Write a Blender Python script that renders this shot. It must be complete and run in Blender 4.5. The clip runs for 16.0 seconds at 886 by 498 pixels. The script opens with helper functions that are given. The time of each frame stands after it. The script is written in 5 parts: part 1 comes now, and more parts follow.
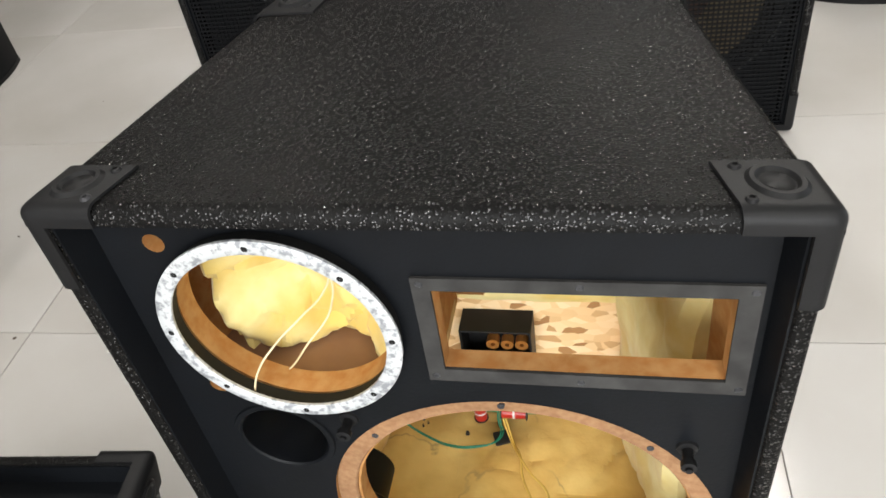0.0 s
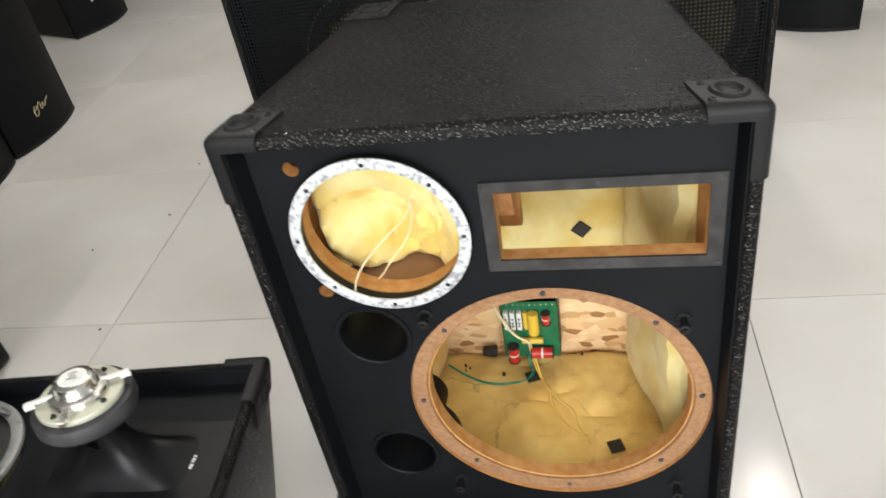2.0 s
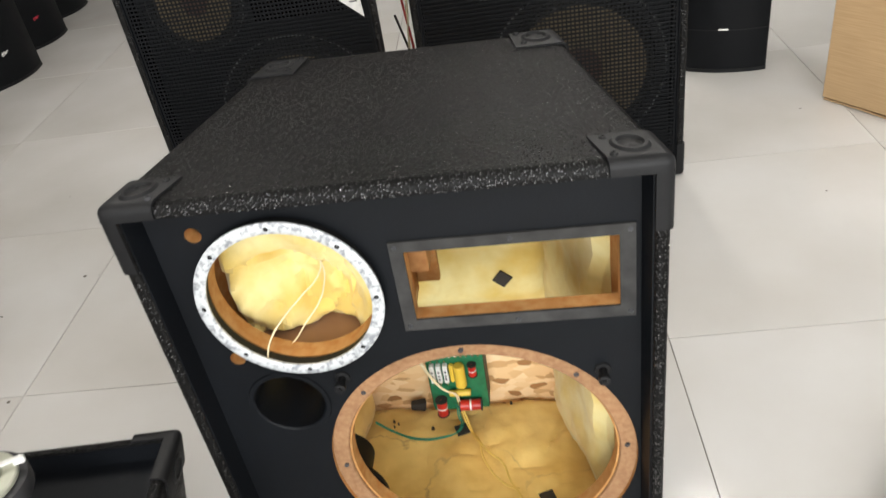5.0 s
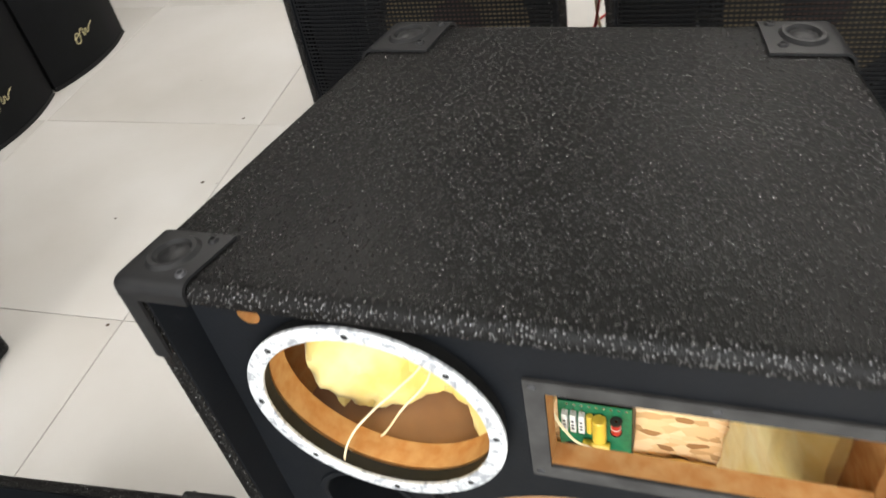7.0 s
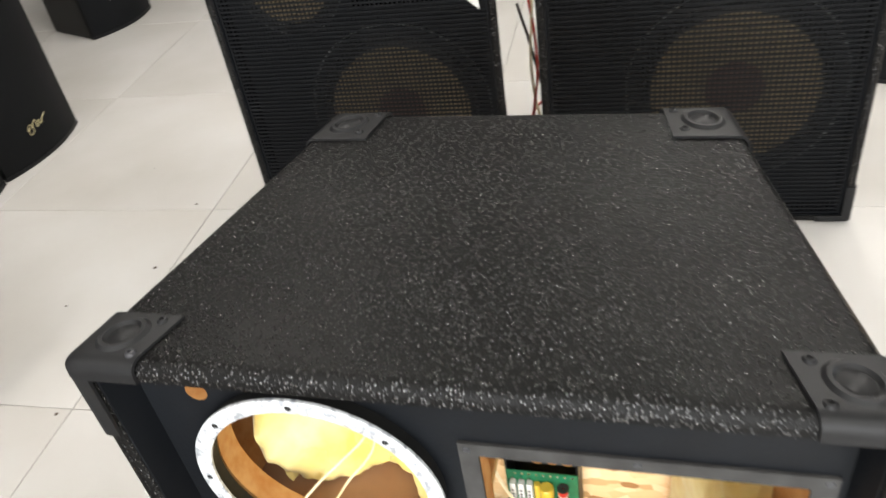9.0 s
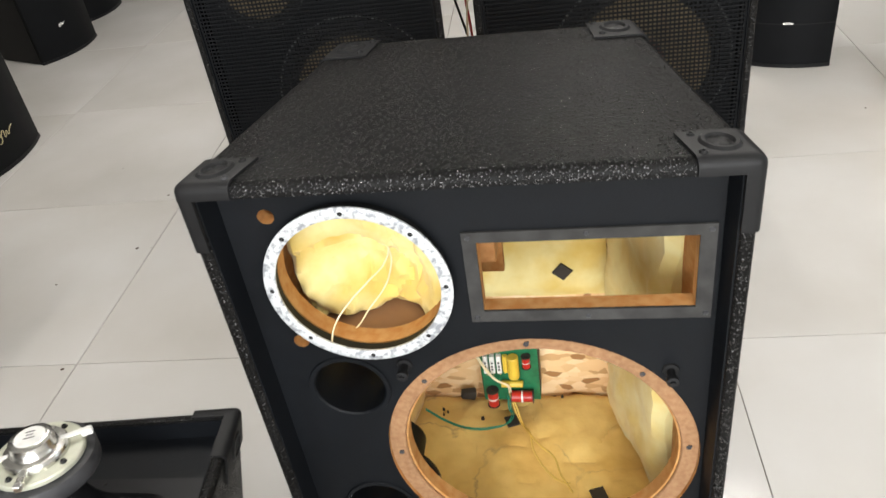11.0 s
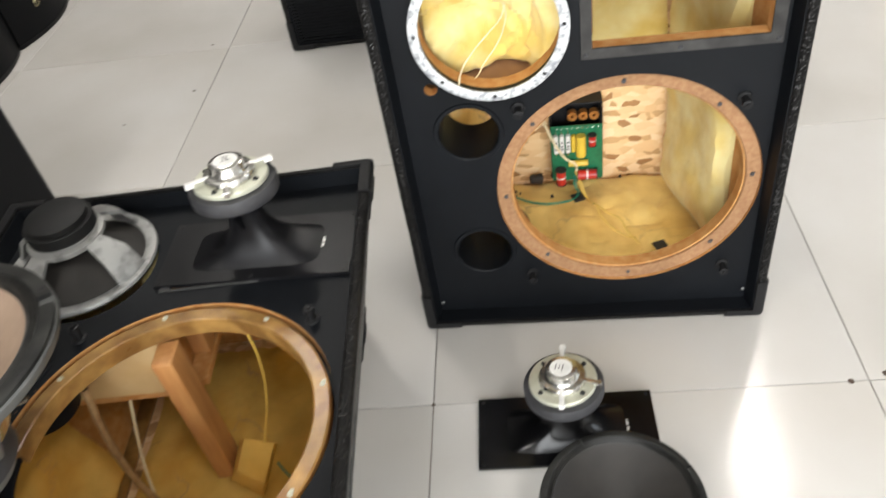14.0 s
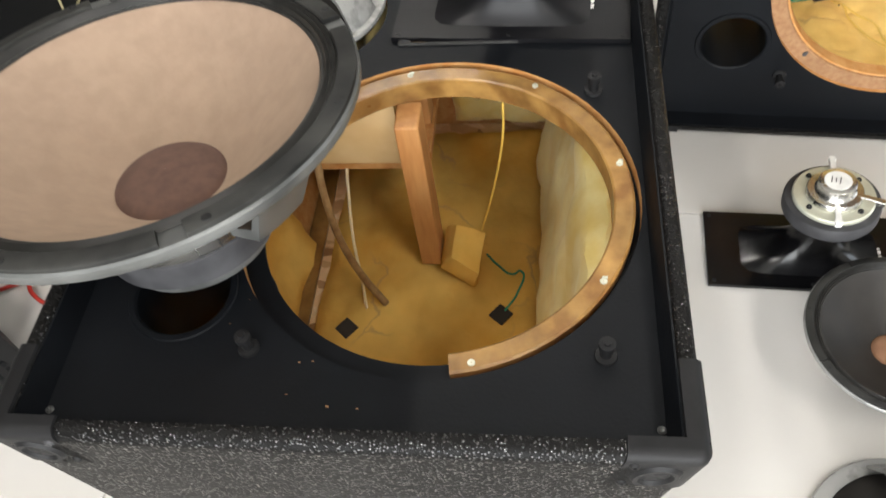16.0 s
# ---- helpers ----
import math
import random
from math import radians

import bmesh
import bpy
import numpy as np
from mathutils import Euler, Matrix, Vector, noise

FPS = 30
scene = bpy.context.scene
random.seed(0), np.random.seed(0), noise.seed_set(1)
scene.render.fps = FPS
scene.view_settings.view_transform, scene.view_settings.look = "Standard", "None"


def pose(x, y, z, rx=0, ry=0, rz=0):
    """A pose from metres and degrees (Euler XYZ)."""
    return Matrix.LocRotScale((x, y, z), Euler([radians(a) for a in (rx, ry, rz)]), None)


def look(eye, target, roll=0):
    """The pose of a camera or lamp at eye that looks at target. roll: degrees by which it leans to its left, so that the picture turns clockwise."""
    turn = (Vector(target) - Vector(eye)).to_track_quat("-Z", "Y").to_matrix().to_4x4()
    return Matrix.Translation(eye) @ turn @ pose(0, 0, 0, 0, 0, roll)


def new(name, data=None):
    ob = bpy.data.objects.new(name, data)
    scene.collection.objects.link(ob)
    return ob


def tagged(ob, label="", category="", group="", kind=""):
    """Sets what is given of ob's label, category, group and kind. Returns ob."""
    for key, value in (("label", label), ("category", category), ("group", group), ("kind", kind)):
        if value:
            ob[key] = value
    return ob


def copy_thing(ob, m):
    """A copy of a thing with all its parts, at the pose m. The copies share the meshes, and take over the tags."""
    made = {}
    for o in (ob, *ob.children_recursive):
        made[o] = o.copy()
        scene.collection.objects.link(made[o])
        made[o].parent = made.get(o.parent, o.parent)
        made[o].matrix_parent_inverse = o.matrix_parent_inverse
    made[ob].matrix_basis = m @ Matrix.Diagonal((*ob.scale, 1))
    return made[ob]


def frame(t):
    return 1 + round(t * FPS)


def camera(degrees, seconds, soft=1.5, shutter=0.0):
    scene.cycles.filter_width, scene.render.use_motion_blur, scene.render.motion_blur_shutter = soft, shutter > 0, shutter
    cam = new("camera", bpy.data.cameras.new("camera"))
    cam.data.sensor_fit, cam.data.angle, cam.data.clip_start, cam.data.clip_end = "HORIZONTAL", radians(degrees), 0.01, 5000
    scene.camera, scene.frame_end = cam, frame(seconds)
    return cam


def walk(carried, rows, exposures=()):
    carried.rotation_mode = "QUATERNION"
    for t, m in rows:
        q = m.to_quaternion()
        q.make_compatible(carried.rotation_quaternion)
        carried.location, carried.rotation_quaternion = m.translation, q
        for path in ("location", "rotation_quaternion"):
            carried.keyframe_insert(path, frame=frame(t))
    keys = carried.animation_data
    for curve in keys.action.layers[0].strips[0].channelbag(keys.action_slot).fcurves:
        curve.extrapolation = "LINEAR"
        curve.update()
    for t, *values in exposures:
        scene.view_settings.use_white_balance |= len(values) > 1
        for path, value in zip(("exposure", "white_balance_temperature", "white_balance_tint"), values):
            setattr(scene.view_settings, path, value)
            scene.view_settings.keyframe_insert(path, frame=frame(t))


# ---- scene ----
cam = camera(59.0, 16.0, shutter=0.5)
PATH = [
    (0, (0.176, -0.46, 1.238), (-0.238, 0.999, -0.065), -9.6),
    (0.5, (0.198, -0.506, 1.247), (-0.19, 1.001, -0.01), -10.0),
    (1, (0.242, -0.606, 1.258), (-0.187, 0.898, 0.011), -13.2),
    (1.5, (0.227, -0.733, 1.27), (-0.196, 0.765, 0.015), -10.2),
    (2, (0.158, -0.807, 1.291), (-0.252, 0.753, 0.109), -10.7),
    (2.5, (0.055, -0.864, 1.28), (-0.2, 0.765, 0.148), -8.7),
    (3, (0.028, -0.909, 1.277), (-0.128, 0.737, 0.152), -7.5),
    (3.2, (0.026, -0.917, 1.277), (-0.103, 0.71, 0.121), -6.2),
    (5.3, (0.201, -0.697, 1.294), (-0.088, 0.937, 0.178), -10.6),
    (5.5, (0.187, -0.642, 1.291), (-0.127, 0.984, 0.169), -10.8),
    (6, (0.135, -0.558, 1.267), (-0.135, 1.027, 0.077), -9.0),
    (6.5, (0.112, -0.487, 1.268), (-0.314, 1.009, 0.01), -9.6),
    (7, (0.121, -0.339, 1.277), (-0.483, 1.013, -0.067), -11.6),
    (7.5, (0.129, -0.263, 1.287), (-0.556, 1.025, -0.081), -13.6),
    (8, (0.128, -0.252, 1.288), (-0.588, 1.007, -0.091), -13.9),
    (8.5, (0.149, -0.287, 1.302), (-0.568, 1.068, 0.017), -13.4),
    (9, (0.157, -0.374, 1.305), (-0.357, 1.135, 0.098), -9.9),
    (9.5, (0.149, -0.503, 1.288), (-0.298, 1.048, 0.108), -8.6),
    (9.7, (0.152, -0.535, 1.282), (-0.269, 1.032, 0.113), -8.5),
    (11.8, (0.096, -0.87, 1.307), (-0.15, 0.748, 0.158), -8.3),
    (12, (0.037, -0.885, 1.297), (-0.157, 0.729, 0.132), -7.8),
    (12.5, (-0.045, -0.891, 1.261), (-0.076, 0.69, 0.037), -6.4),
    (13, (-0.091, -0.916, 1.239), (-0.176, 0.599, -0.064), -4.8),
    (13.5, (-0.069, -1.004, 1.252), (-0.231, 0.485, -0.073), -7.2),
    (14, (-0.062, -1.104, 1.257), (-0.348, 0.357, -0.079), -10.7),
    (14.5, (-0.115, -1.16, 1.236), (-0.518, 0.214, -0.16), -12.0),
    (15, (-0.24, -1.155, 1.206), (-0.687, 0.101, -0.285), -12.0),
    (15.5, (-0.395, -1.13, 1.175), (-0.78, 0.078, -0.371), -10.2),
    (16, (-0.428, -1.089, 1.127), (-0.783, 0.039, -0.485), -9.7),
]
walk(cam, [(t, look(eye, target, roll)) for t, eye, target, roll in PATH],
     exposures=[(0, 0.08), (1.5, 0.04), (3.2, 0.13), (5.3, 0.04), (6.5, 0.24), (7.2, 0.54), (8.5, 0.70), (9.3, 0.48), (11.8, 0.14), (13.5, 0.16), (14.5, 0.22), (16, 0.4)])

# ---- room light ----
world = bpy.data.worlds.new("world")
scene.world = world
world.use_nodes = True
wn = world.node_tree
sky = wn.nodes.new("ShaderNodeTexSky")
sky.sky_type, sky.sun_disc, sky.sun_elevation, sky.sun_rotation = "NISHITA", False, radians(50), radians(200)
wn.links.new(sky.outputs[0], wn.nodes["Background"].inputs[0])
wn.nodes["Background"].inputs[1].default_value = 0.12


def area_lamp(name, m, sx, sy, watts, colour):
    data = bpy.data.lights.new(name, "AREA")
    data.shape, data.size, data.size_y, data.energy, data.color = "RECTANGLE", sx, sy, watts, colour
    ob = new(name, data)
    ob.matrix_world = m
    return ob


CEIL = 3.1
# First one added for glints on the tops; the two at -1.9 assumed.
TUBES = [(0.42, 3.3), (1.05, 1.9), (-1.4, 1.75), (1.05, -1.9), (-1.5, -1.9)]
for lx, ly in TUBES:
    for side in (-0.05, 0.05):
        area_lamp("tube_light", pose(lx + side, ly, CEIL - 0.083), 0.028, 1.2, 14.5, (1.0, 0.96, 0.90))
# daylight through the wide shop front behind the camera
area_lamp("doorway_daylight", look((0.3, -4.85, 1.6), (0.3, 0, 1.0)), 4.6, 2.6, 345, (0.975, 0.985, 0.985))
# an assumed side window, added for sheen on the right of the tops
area_lamp("assumed_side_daylight", look((4.85, 1.2, 1.7), (0, 1.0, 0.9)), 2.4, 1.6, 42, (0.90, 0.96, 1.0))


# ---- materials ----
def mat(name, colour, rough=0.6, metal=0.0, colour2=None, scale=20.0, detail=6.0, low=0.35, high=0.65, bump=0.0,
        bump_scale=None, stain=0.0, stain_scale=2.5, stretch=None, coat=0.0, spec=0.5, rough2=None, sheen=0.0):
    """A surface with grain at one scale and stains at a larger one, in object space."""
    m = bpy.data.materials.new(name)
    m.use_nodes = True
    nt, b = m.node_tree, m.node_tree.nodes["Principled BSDF"]
    L = nt.links.new
    co = nt.nodes.new("ShaderNodeTexCoord")
    mp = nt.nodes.new("ShaderNodeMapping")
    L(co.outputs["Object"], mp.inputs[0])
    if stretch:
        mp.inputs["Scale"].default_value = stretch
    n = nt.nodes.new("ShaderNodeTexNoise")
    n.inputs["Scale"].default_value, n.inputs["Detail"].default_value = scale, detail
    L(mp.outputs[0], n.inputs["Vector"])
    ramp = nt.nodes.new("ShaderNodeValToRGB")
    c2 = colour2 or tuple(c * 0.8 for c in colour)
    ramp.color_ramp.elements[0].position, ramp.color_ramp.elements[1].position = low, high
    ramp.color_ramp.elements[0].color, ramp.color_ramp.elements[1].color = (*c2, 1), (*colour, 1)
    L(n.outputs[0], ramp.inputs[0])
    out = ramp.outputs[0]
    if stain:
        s = nt.nodes.new("ShaderNodeTexNoise")
        s.inputs["Scale"].default_value, s.inputs["Detail"].default_value = stain_scale, 4
        L(co.outputs["Object"], s.inputs["Vector"])
        r = nt.nodes.new("ShaderNodeMapRange")
        r.inputs[1].default_value, r.inputs[2].default_value = 0.35, 0.7
        r.inputs[3].default_value, r.inputs[4].default_value = 1 - stain, 1.0
        L(s.outputs[0], r.inputs[0])
        mix = nt.nodes.new("ShaderNodeMix")
        mix.data_type, mix.blend_type = "RGBA", "MULTIPLY"
        mix.inputs[0].default_value = 1
        L(out, mix.inputs[6])
        L(r.outputs[0], mix.inputs[7])
        out = mix.outputs[2]
    L(out, b.inputs["Base Color"])
    b.inputs["Metallic"].default_value = metal
    b.inputs["Specular IOR Level"].default_value = spec
    b.inputs["Coat Weight"].default_value = coat
    b.inputs["Sheen Weight"].default_value = sheen
    rr = nt.nodes.new("ShaderNodeMapRange")
    rr.inputs[3].default_value, rr.inputs[4].default_value = rough2 if rough2 is not None else max(rough - 0.08, 0.03), min(rough + 0.08, 1)
    L(n.outputs[0], rr.inputs[0])
    L(rr.outputs[0], b.inputs["Roughness"])
    if bump:
        bn = nt.nodes.new("ShaderNodeTexNoise")
        bn.inputs["Scale"].default_value, bn.inputs["Detail"].default_value = bump_scale or scale, 5
        L(mp.outputs[0], bn.inputs["Vector"])
        bp = nt.nodes.new("ShaderNodeBump")
        bp.inputs["Strength"].default_value, bp.inputs["Distance"].default_value = min(bump, 1.0), 0.002
        L(bn.outputs[0], bp.inputs["Height"])
        L(bp.outputs[0], b.inputs["Normal"])
    return m


def vinyl_material():
    """Black pebbled cabinet covering: rounded grains whose tips glint."""
    m = bpy.data.materials.new("pebbled_vinyl")
    m.use_nodes = True
    nt, b = m.node_tree, m.node_tree.nodes["Principled BSDF"]
    L = nt.links.new
    co = nt.nodes.new("ShaderNodeTexCoord")
    big = nt.nodes.new("ShaderNodeTexNoise")
    big.inputs["Scale"].default_value, big.inputs["Detail"].default_value = 6, 5
    L(co.outputs["Object"], big.inputs["Vector"])
    total = None
    # raised nubs of two sizes, some cells left bare
    for scale, reach, gain in ((290, 0.66, 1.0), (500, 0.62, 0.45)):
        v = nt.nodes.new("ShaderNodeTexVoronoi")
        v.inputs["Scale"].default_value = scale
        L(co.outputs["Object"], v.inputs["Vector"])
        r = nt.nodes.new("ShaderNodeMapRange")
        r.interpolation_type = "SMOOTHSTEP"
        r.inputs[1].default_value, r.inputs[2].default_value, r.inputs[3].default_value, r.inputs[4].default_value = 0.04, reach, gain, 0.0
        L(v.outputs["Distance"], r.inputs[0])
        sep = nt.nodes.new("ShaderNodeSeparateColor")
        L(v.outputs["Color"], sep.inputs[0])
        mul = nt.nodes.new("ShaderNodeMath")
        mul.operation = "MULTIPLY"
        L(r.outputs[0], mul.inputs[0])
        keep = nt.nodes.new("ShaderNodeMapRange")
        keep.inputs[1].default_value, keep.inputs[2].default_value, keep.inputs[3].default_value, keep.inputs[4].default_value = 0.15, 0.95, 0.22, 1.05
        L(sep.outputs[0], keep.inputs[0])
        L(keep.outputs[0], mul.inputs[1])
        if total is None:
            total = mul.outputs[0]
        else:
            add = nt.nodes.new("ShaderNodeMath")
            L(total, add.inputs[0])
            L(mul.outputs[0], add.inputs[1])
            total = add.outputs[0]
    bp = nt.nodes.new("ShaderNodeBump")
    bp.inputs["Strength"].default_value, bp.inputs["Distance"].default_value = 1.0, 0.00075
    L(total, bp.inputs["Height"])
    L(bp.outputs[0], b.inputs["Normal"])
    ramp = nt.nodes.new("ShaderNodeValToRGB")
    ramp.color_ramp.elements[0].color, ramp.color_ramp.elements[1].color = (0.0045, 0.0044, 0.0044, 1), (0.0095, 0.0091, 0.0087, 1)
    L(big.outputs[0], ramp.inputs[0])
    L(ramp.outputs[0], b.inputs["Base Color"])
    r = nt.nodes.new("ShaderNodeMapRange")
    r.inputs[1].default_value, r.inputs[2].default_value, r.inputs[3].default_value, r.inputs[4].default_value = 0.12, 0.62, 0.38, 0.13
    L(total, r.inputs[0])
    L(r.outputs[0], b.inputs["Roughness"])
    sp = nt.nodes.new("ShaderNodeMapRange")
    sp.inputs[1].default_value, sp.inputs[2].default_value, sp.inputs[3].default_value, sp.inputs[4].default_value = 0.24, 0.72, 0.08, 1.0
    L(total, sp.inputs[0])
    L(sp.outputs[0], b.inputs["Specular IOR Level"])
    return m


def osb_material():
    m = bpy.data.materials.new("strand_board")
    m.use_nodes = True
    nt, b = m.node_tree, m.node_tree.nodes["Principled BSDF"]
    L = nt.links.new
    co = nt.nodes.new("ShaderNodeTexCoord")
    mp = nt.nodes.new("ShaderNodeMapping")
    mp.inputs["Scale"].default_value = (38, 38, 72)
    L(co.outputs["Object"], mp.inputs[0])
    v = nt.nodes.new("ShaderNodeTexVoronoi")
    v.inputs["Scale"].default_value, v.inputs["Randomness"].default_value = 1.0, 1.0
    L(mp.outputs[0], v.inputs["Vector"])
    sep = nt.nodes.new("ShaderNodeSeparateColor")
    L(v.outputs["Color"], sep.inputs[0])
    ramp = nt.nodes.new("ShaderNodeValToRGB")
    e = ramp.color_ramp.elements
    e[0].position, e[0].color = 0.03, (0.36, 0.18, 0.065, 1)
    e[1].position, e[1].color = 1.0, (0.88, 0.66, 0.40, 1)
    for at, colour in ((0.10, (0.60, 0.36, 0.16, 1)), (0.30, (0.78, 0.52, 0.26, 1)), (0.65, (0.84, 0.60, 0.33, 1))):
        e.new(at).color = colour
    L(sep.outputs[0], ramp.inputs[0])
    L(ramp.outputs[0], b.inputs["Base Color"])
    b.inputs["Roughness"].default_value = 0.65
    bp = nt.nodes.new("ShaderNodeBump")
    bp.inputs["Strength"].default_value, bp.inputs["Distance"].default_value = 0.5, 0.002
    L(sep.outputs[1], bp.inputs["Height"])
    L(bp.outputs[0], b.inputs["Normal"])
    return m


def tile_material():
    """Polished porcelain: cream-white with faint clouds, each tile a little different."""
    m = mat("porcelain_tile", (0.625, 0.61, 0.585), 0.14, colour2=(0.55, 0.525, 0.485), scale=1.6, detail=8, stain=0.09, stain_scale=0.9, rough2=0.08, spec=0.34)
    nt = m.node_tree
    b = nt.nodes["Principled BSDF"]
    info = nt.nodes.new("ShaderNodeObjectInfo")
    r = nt.nodes.new("ShaderNodeMapRange")
    r.inputs[3].default_value, r.inputs[4].default_value = 0.95, 1.0
    nt.links.new(info.outputs["Random"], r.inputs[0])
    mix = nt.nodes.new("ShaderNodeMix")
    mix.data_type, mix.blend_type = "RGBA", "MULTIPLY"
    mix.inputs[0].default_value = 1
    nt.links.new(b.inputs["Base Color"].links[0].from_socket, mix.inputs[6])
    nt.links.new(r.outputs[0], mix.inputs[7])
    nt.links.new(mix.outputs[2], b.inputs["Base Color"])
    return m


def brown_veined(m, scale=5.0, dark=(0.42, 0.27, 0.12), reach=0.020):
    """Thin broken brown lines wandering through a wool's colour."""
    nt, b = m.node_tree, m.node_tree.nodes["Principled BSDF"]
    L = nt.links.new
    co = nt.nodes.new("ShaderNodeTexCoord")
    warp = nt.nodes.new("ShaderNodeTexNoise")
    warp.inputs["Scale"].default_value, warp.inputs["Detail"].default_value = 9, 5
    L(co.outputs["Object"], warp.inputs["Vector"])
    bend = nt.nodes.new("ShaderNodeVectorMath")
    bend.operation = "MULTIPLY_ADD"
    bend.inputs[1].default_value = (0.16, 0.16, 0.16)
    L(warp.outputs["Color"], bend.inputs[0])
    L(co.outputs["Object"], bend.inputs[2])
    v = nt.nodes.new("ShaderNodeTexVoronoi")
    v.feature = "DISTANCE_TO_EDGE"
    v.inputs["Scale"].default_value = scale
    L(bend.outputs[0], v.inputs["Vector"])
    line = nt.nodes.new("ShaderNodeMapRange")
    line.inputs[1].default_value, line.inputs[2].default_value, line.inputs[3].default_value, line.inputs[4].default_value = 0.0, reach, 1.0, 0.0
    L(v.outputs["Distance"], line.inputs[0])
    some = nt.nodes.new("ShaderNodeTexNoise")
    some.inputs["Scale"].default_value, some.inputs["Detail"].default_value = 7, 3
    L(co.outputs["Object"], some.inputs["Vector"])
    keep = nt.nodes.new("ShaderNodeMapRange")
    keep.inputs[1].default_value, keep.inputs[2].default_value, keep.inputs[3].default_value, keep.inputs[4].default_value = 0.47, 0.60, 0.0, 0.75
    L(some.outputs[0], keep.inputs[0])
    amount = nt.nodes.new("ShaderNodeMath")
    amount.operation = "MULTIPLY"
    L(line.outputs[0], amount.inputs[0])
    L(keep.outputs[0], amount.inputs[1])
    mix = nt.nodes.new("ShaderNodeMix")
    mix.data_type, mix.blend_type = "RGBA", "MIX"
    L(amount.outputs[0], mix.inputs[0])
    L(b.inputs["Base Color"].links[0].from_socket, mix.inputs[6])
    mix.inputs[7].default_value = (*dark, 1)
    L(mix.outputs[2], b.inputs["Base Color"])
    return m


VINYL = vinyl_material()
OSB = osb_material()
TILE = tile_material()
GROUT = mat("grout", (0.26, 0.20, 0.15), 0.9, colour2=(0.12, 0.09, 0.07), scale=6, stain=0.4)
BLACK_PAINT = mat("black_paint", (0.0052, 0.0064, 0.0084), 0.50, spec=0.17, colour2=(0.0045, 0.0054, 0.0070), scale=30, bump=0.12, bump_scale=260, stain=0.25, stain_scale=5)
PLASTIC = mat("black_plastic", (0.012, 0.012, 0.0125), 0.46, spec=0.19, colour2=(0.010, 0.010, 0.0105), scale=60, bump=0.06, bump_scale=400)
GLOSS_PLASTIC = mat("glossy_black_plastic", (0.006, 0.006, 0.007), 0.20, spec=0.35, colour2=(0.004, 0.004, 0.0045), scale=14, stain=0.3, stain_scale=9)
DUSTY_PLASTIC = mat("dusty_black_plastic", (0.0085, 0.0085, 0.0098), 0.36, spec=0.22, colour2=(0.005, 0.005, 0.006), scale=10, stain=0.3, stain_scale=12)
GREY_GASKET = mat("grey_gasket", (0.055, 0.054, 0.052), 0.85, spec=0.2, colour2=(0.034, 0.033, 0.032), scale=35, stain=0.25, stain_scale=14)
MDF = mat("raw_mdf", (0.60, 0.33, 0.125), 0.75, spec=0.2, colour2=(0.50, 0.22, 0.065), scale=60, bump=0.2, stain=0.25, stain_scale=8)
MDF_DUSTY = mat("dusty_mdf", (0.39, 0.225, 0.115), 0.85, spec=0.2, colour2=(0.31, 0.16, 0.08), scale=120, bump=0.3, stain=0.25, stain_scale=9)
VARNISHED = mat("glue_soaked_wood", (0.44, 0.25, 0.075), 0.32, colour2=(0.22, 0.105, 0.03), scale=25, bump=0.4, bump_scale=60, stain=0.4, stain_scale=14)
SHELF_BROWN = mat("brown_board", (0.34, 0.19, 0.10), 0.8, colour2=(0.28, 0.15, 0.08), scale=18, stain=0.2)
PALE_WOOD = mat("pale_softwood", (0.78, 0.58, 0.30), 0.6, colour2=(0.66, 0.44, 0.20), scale=6, stretch=(2, 2, 22), stain=0.15)
ORANGE_WOOD = mat("orange_softwood", (0.62, 0.31, 0.11), 0.55, colour2=(0.50, 0.22, 0.07), scale=6, stretch=(14, 2, 14), stain=0.15)
WOOL = mat("glass_wool", (0.94, 0.69, 0.25), 0.95, spec=0.1, colour2=(0.82, 0.52, 0.14), scale=9, detail=9, bump=0.9, bump_scale=45, stain=0.3, stain_scale=4.5, low=0.3, high=0.62, sheen=0.2)
WOOL_PALE = mat("pale_glass_wool", (0.94, 0.82, 0.40), 0.95, spec=0.1, colour2=(0.82, 0.60, 0.17), scale=12, detail=9, bump=0.8, bump_scale=50, stain=0.22, stain_scale=7, sheen=0.2)
RUBBER = mat("black_rubber", (0.009, 0.009, 0.009), 0.6, spec=0.3, scale=40)
ALU = mat("cast_aluminium", (0.32, 0.32, 0.31), 0.5, metal=0.4, colour2=(0.20, 0.20, 0.195), scale=35, detail=9, bump=0.2, bump_scale=90, low=0.38, high=0.5)
SCUFFED = mat("scuffed_white_ring", (0.58, 0.60, 0.61), 0.55, metal=0.2, colour2=(0.27, 0.28, 0.30), scale=150, detail=10, low=0.38, high=0.52, bump=0.15)
CHROME = mat("zinc_steel", (0.72, 0.71, 0.68), 0.26, metal=1.0, colour2=(0.55, 0.54, 0.50), scale=20)
BRASSY = mat("yellow_zinc", (0.64, 0.65, 0.54), 0.42, metal=0.5, colour2=(0.50, 0.50, 0.40), scale=18)
FERRITE = mat("grey_ferrite", (0.060, 0.060, 0.064), 0.55, spec=0.35, colour2=(0.032, 0.032, 0.035), scale=30, bump=0.2, stain=0.3)
GREY_IRON = mat("grey_painted_iron", (0.17, 0.175, 0.17), 0.40, metal=0.35, colour2=(0.085, 0.088, 0.085), scale=14, stain=0.3, stain_scale=10)
PAPER_CONE = mat("beige_paper_cone", (0.325, 0.235, 0.170), 0.9, spec=0.2, colour2=(0.285, 0.205, 0.148), scale=45, bump=0.10, bump_scale=150, stain=0.07, stain_scale=6)
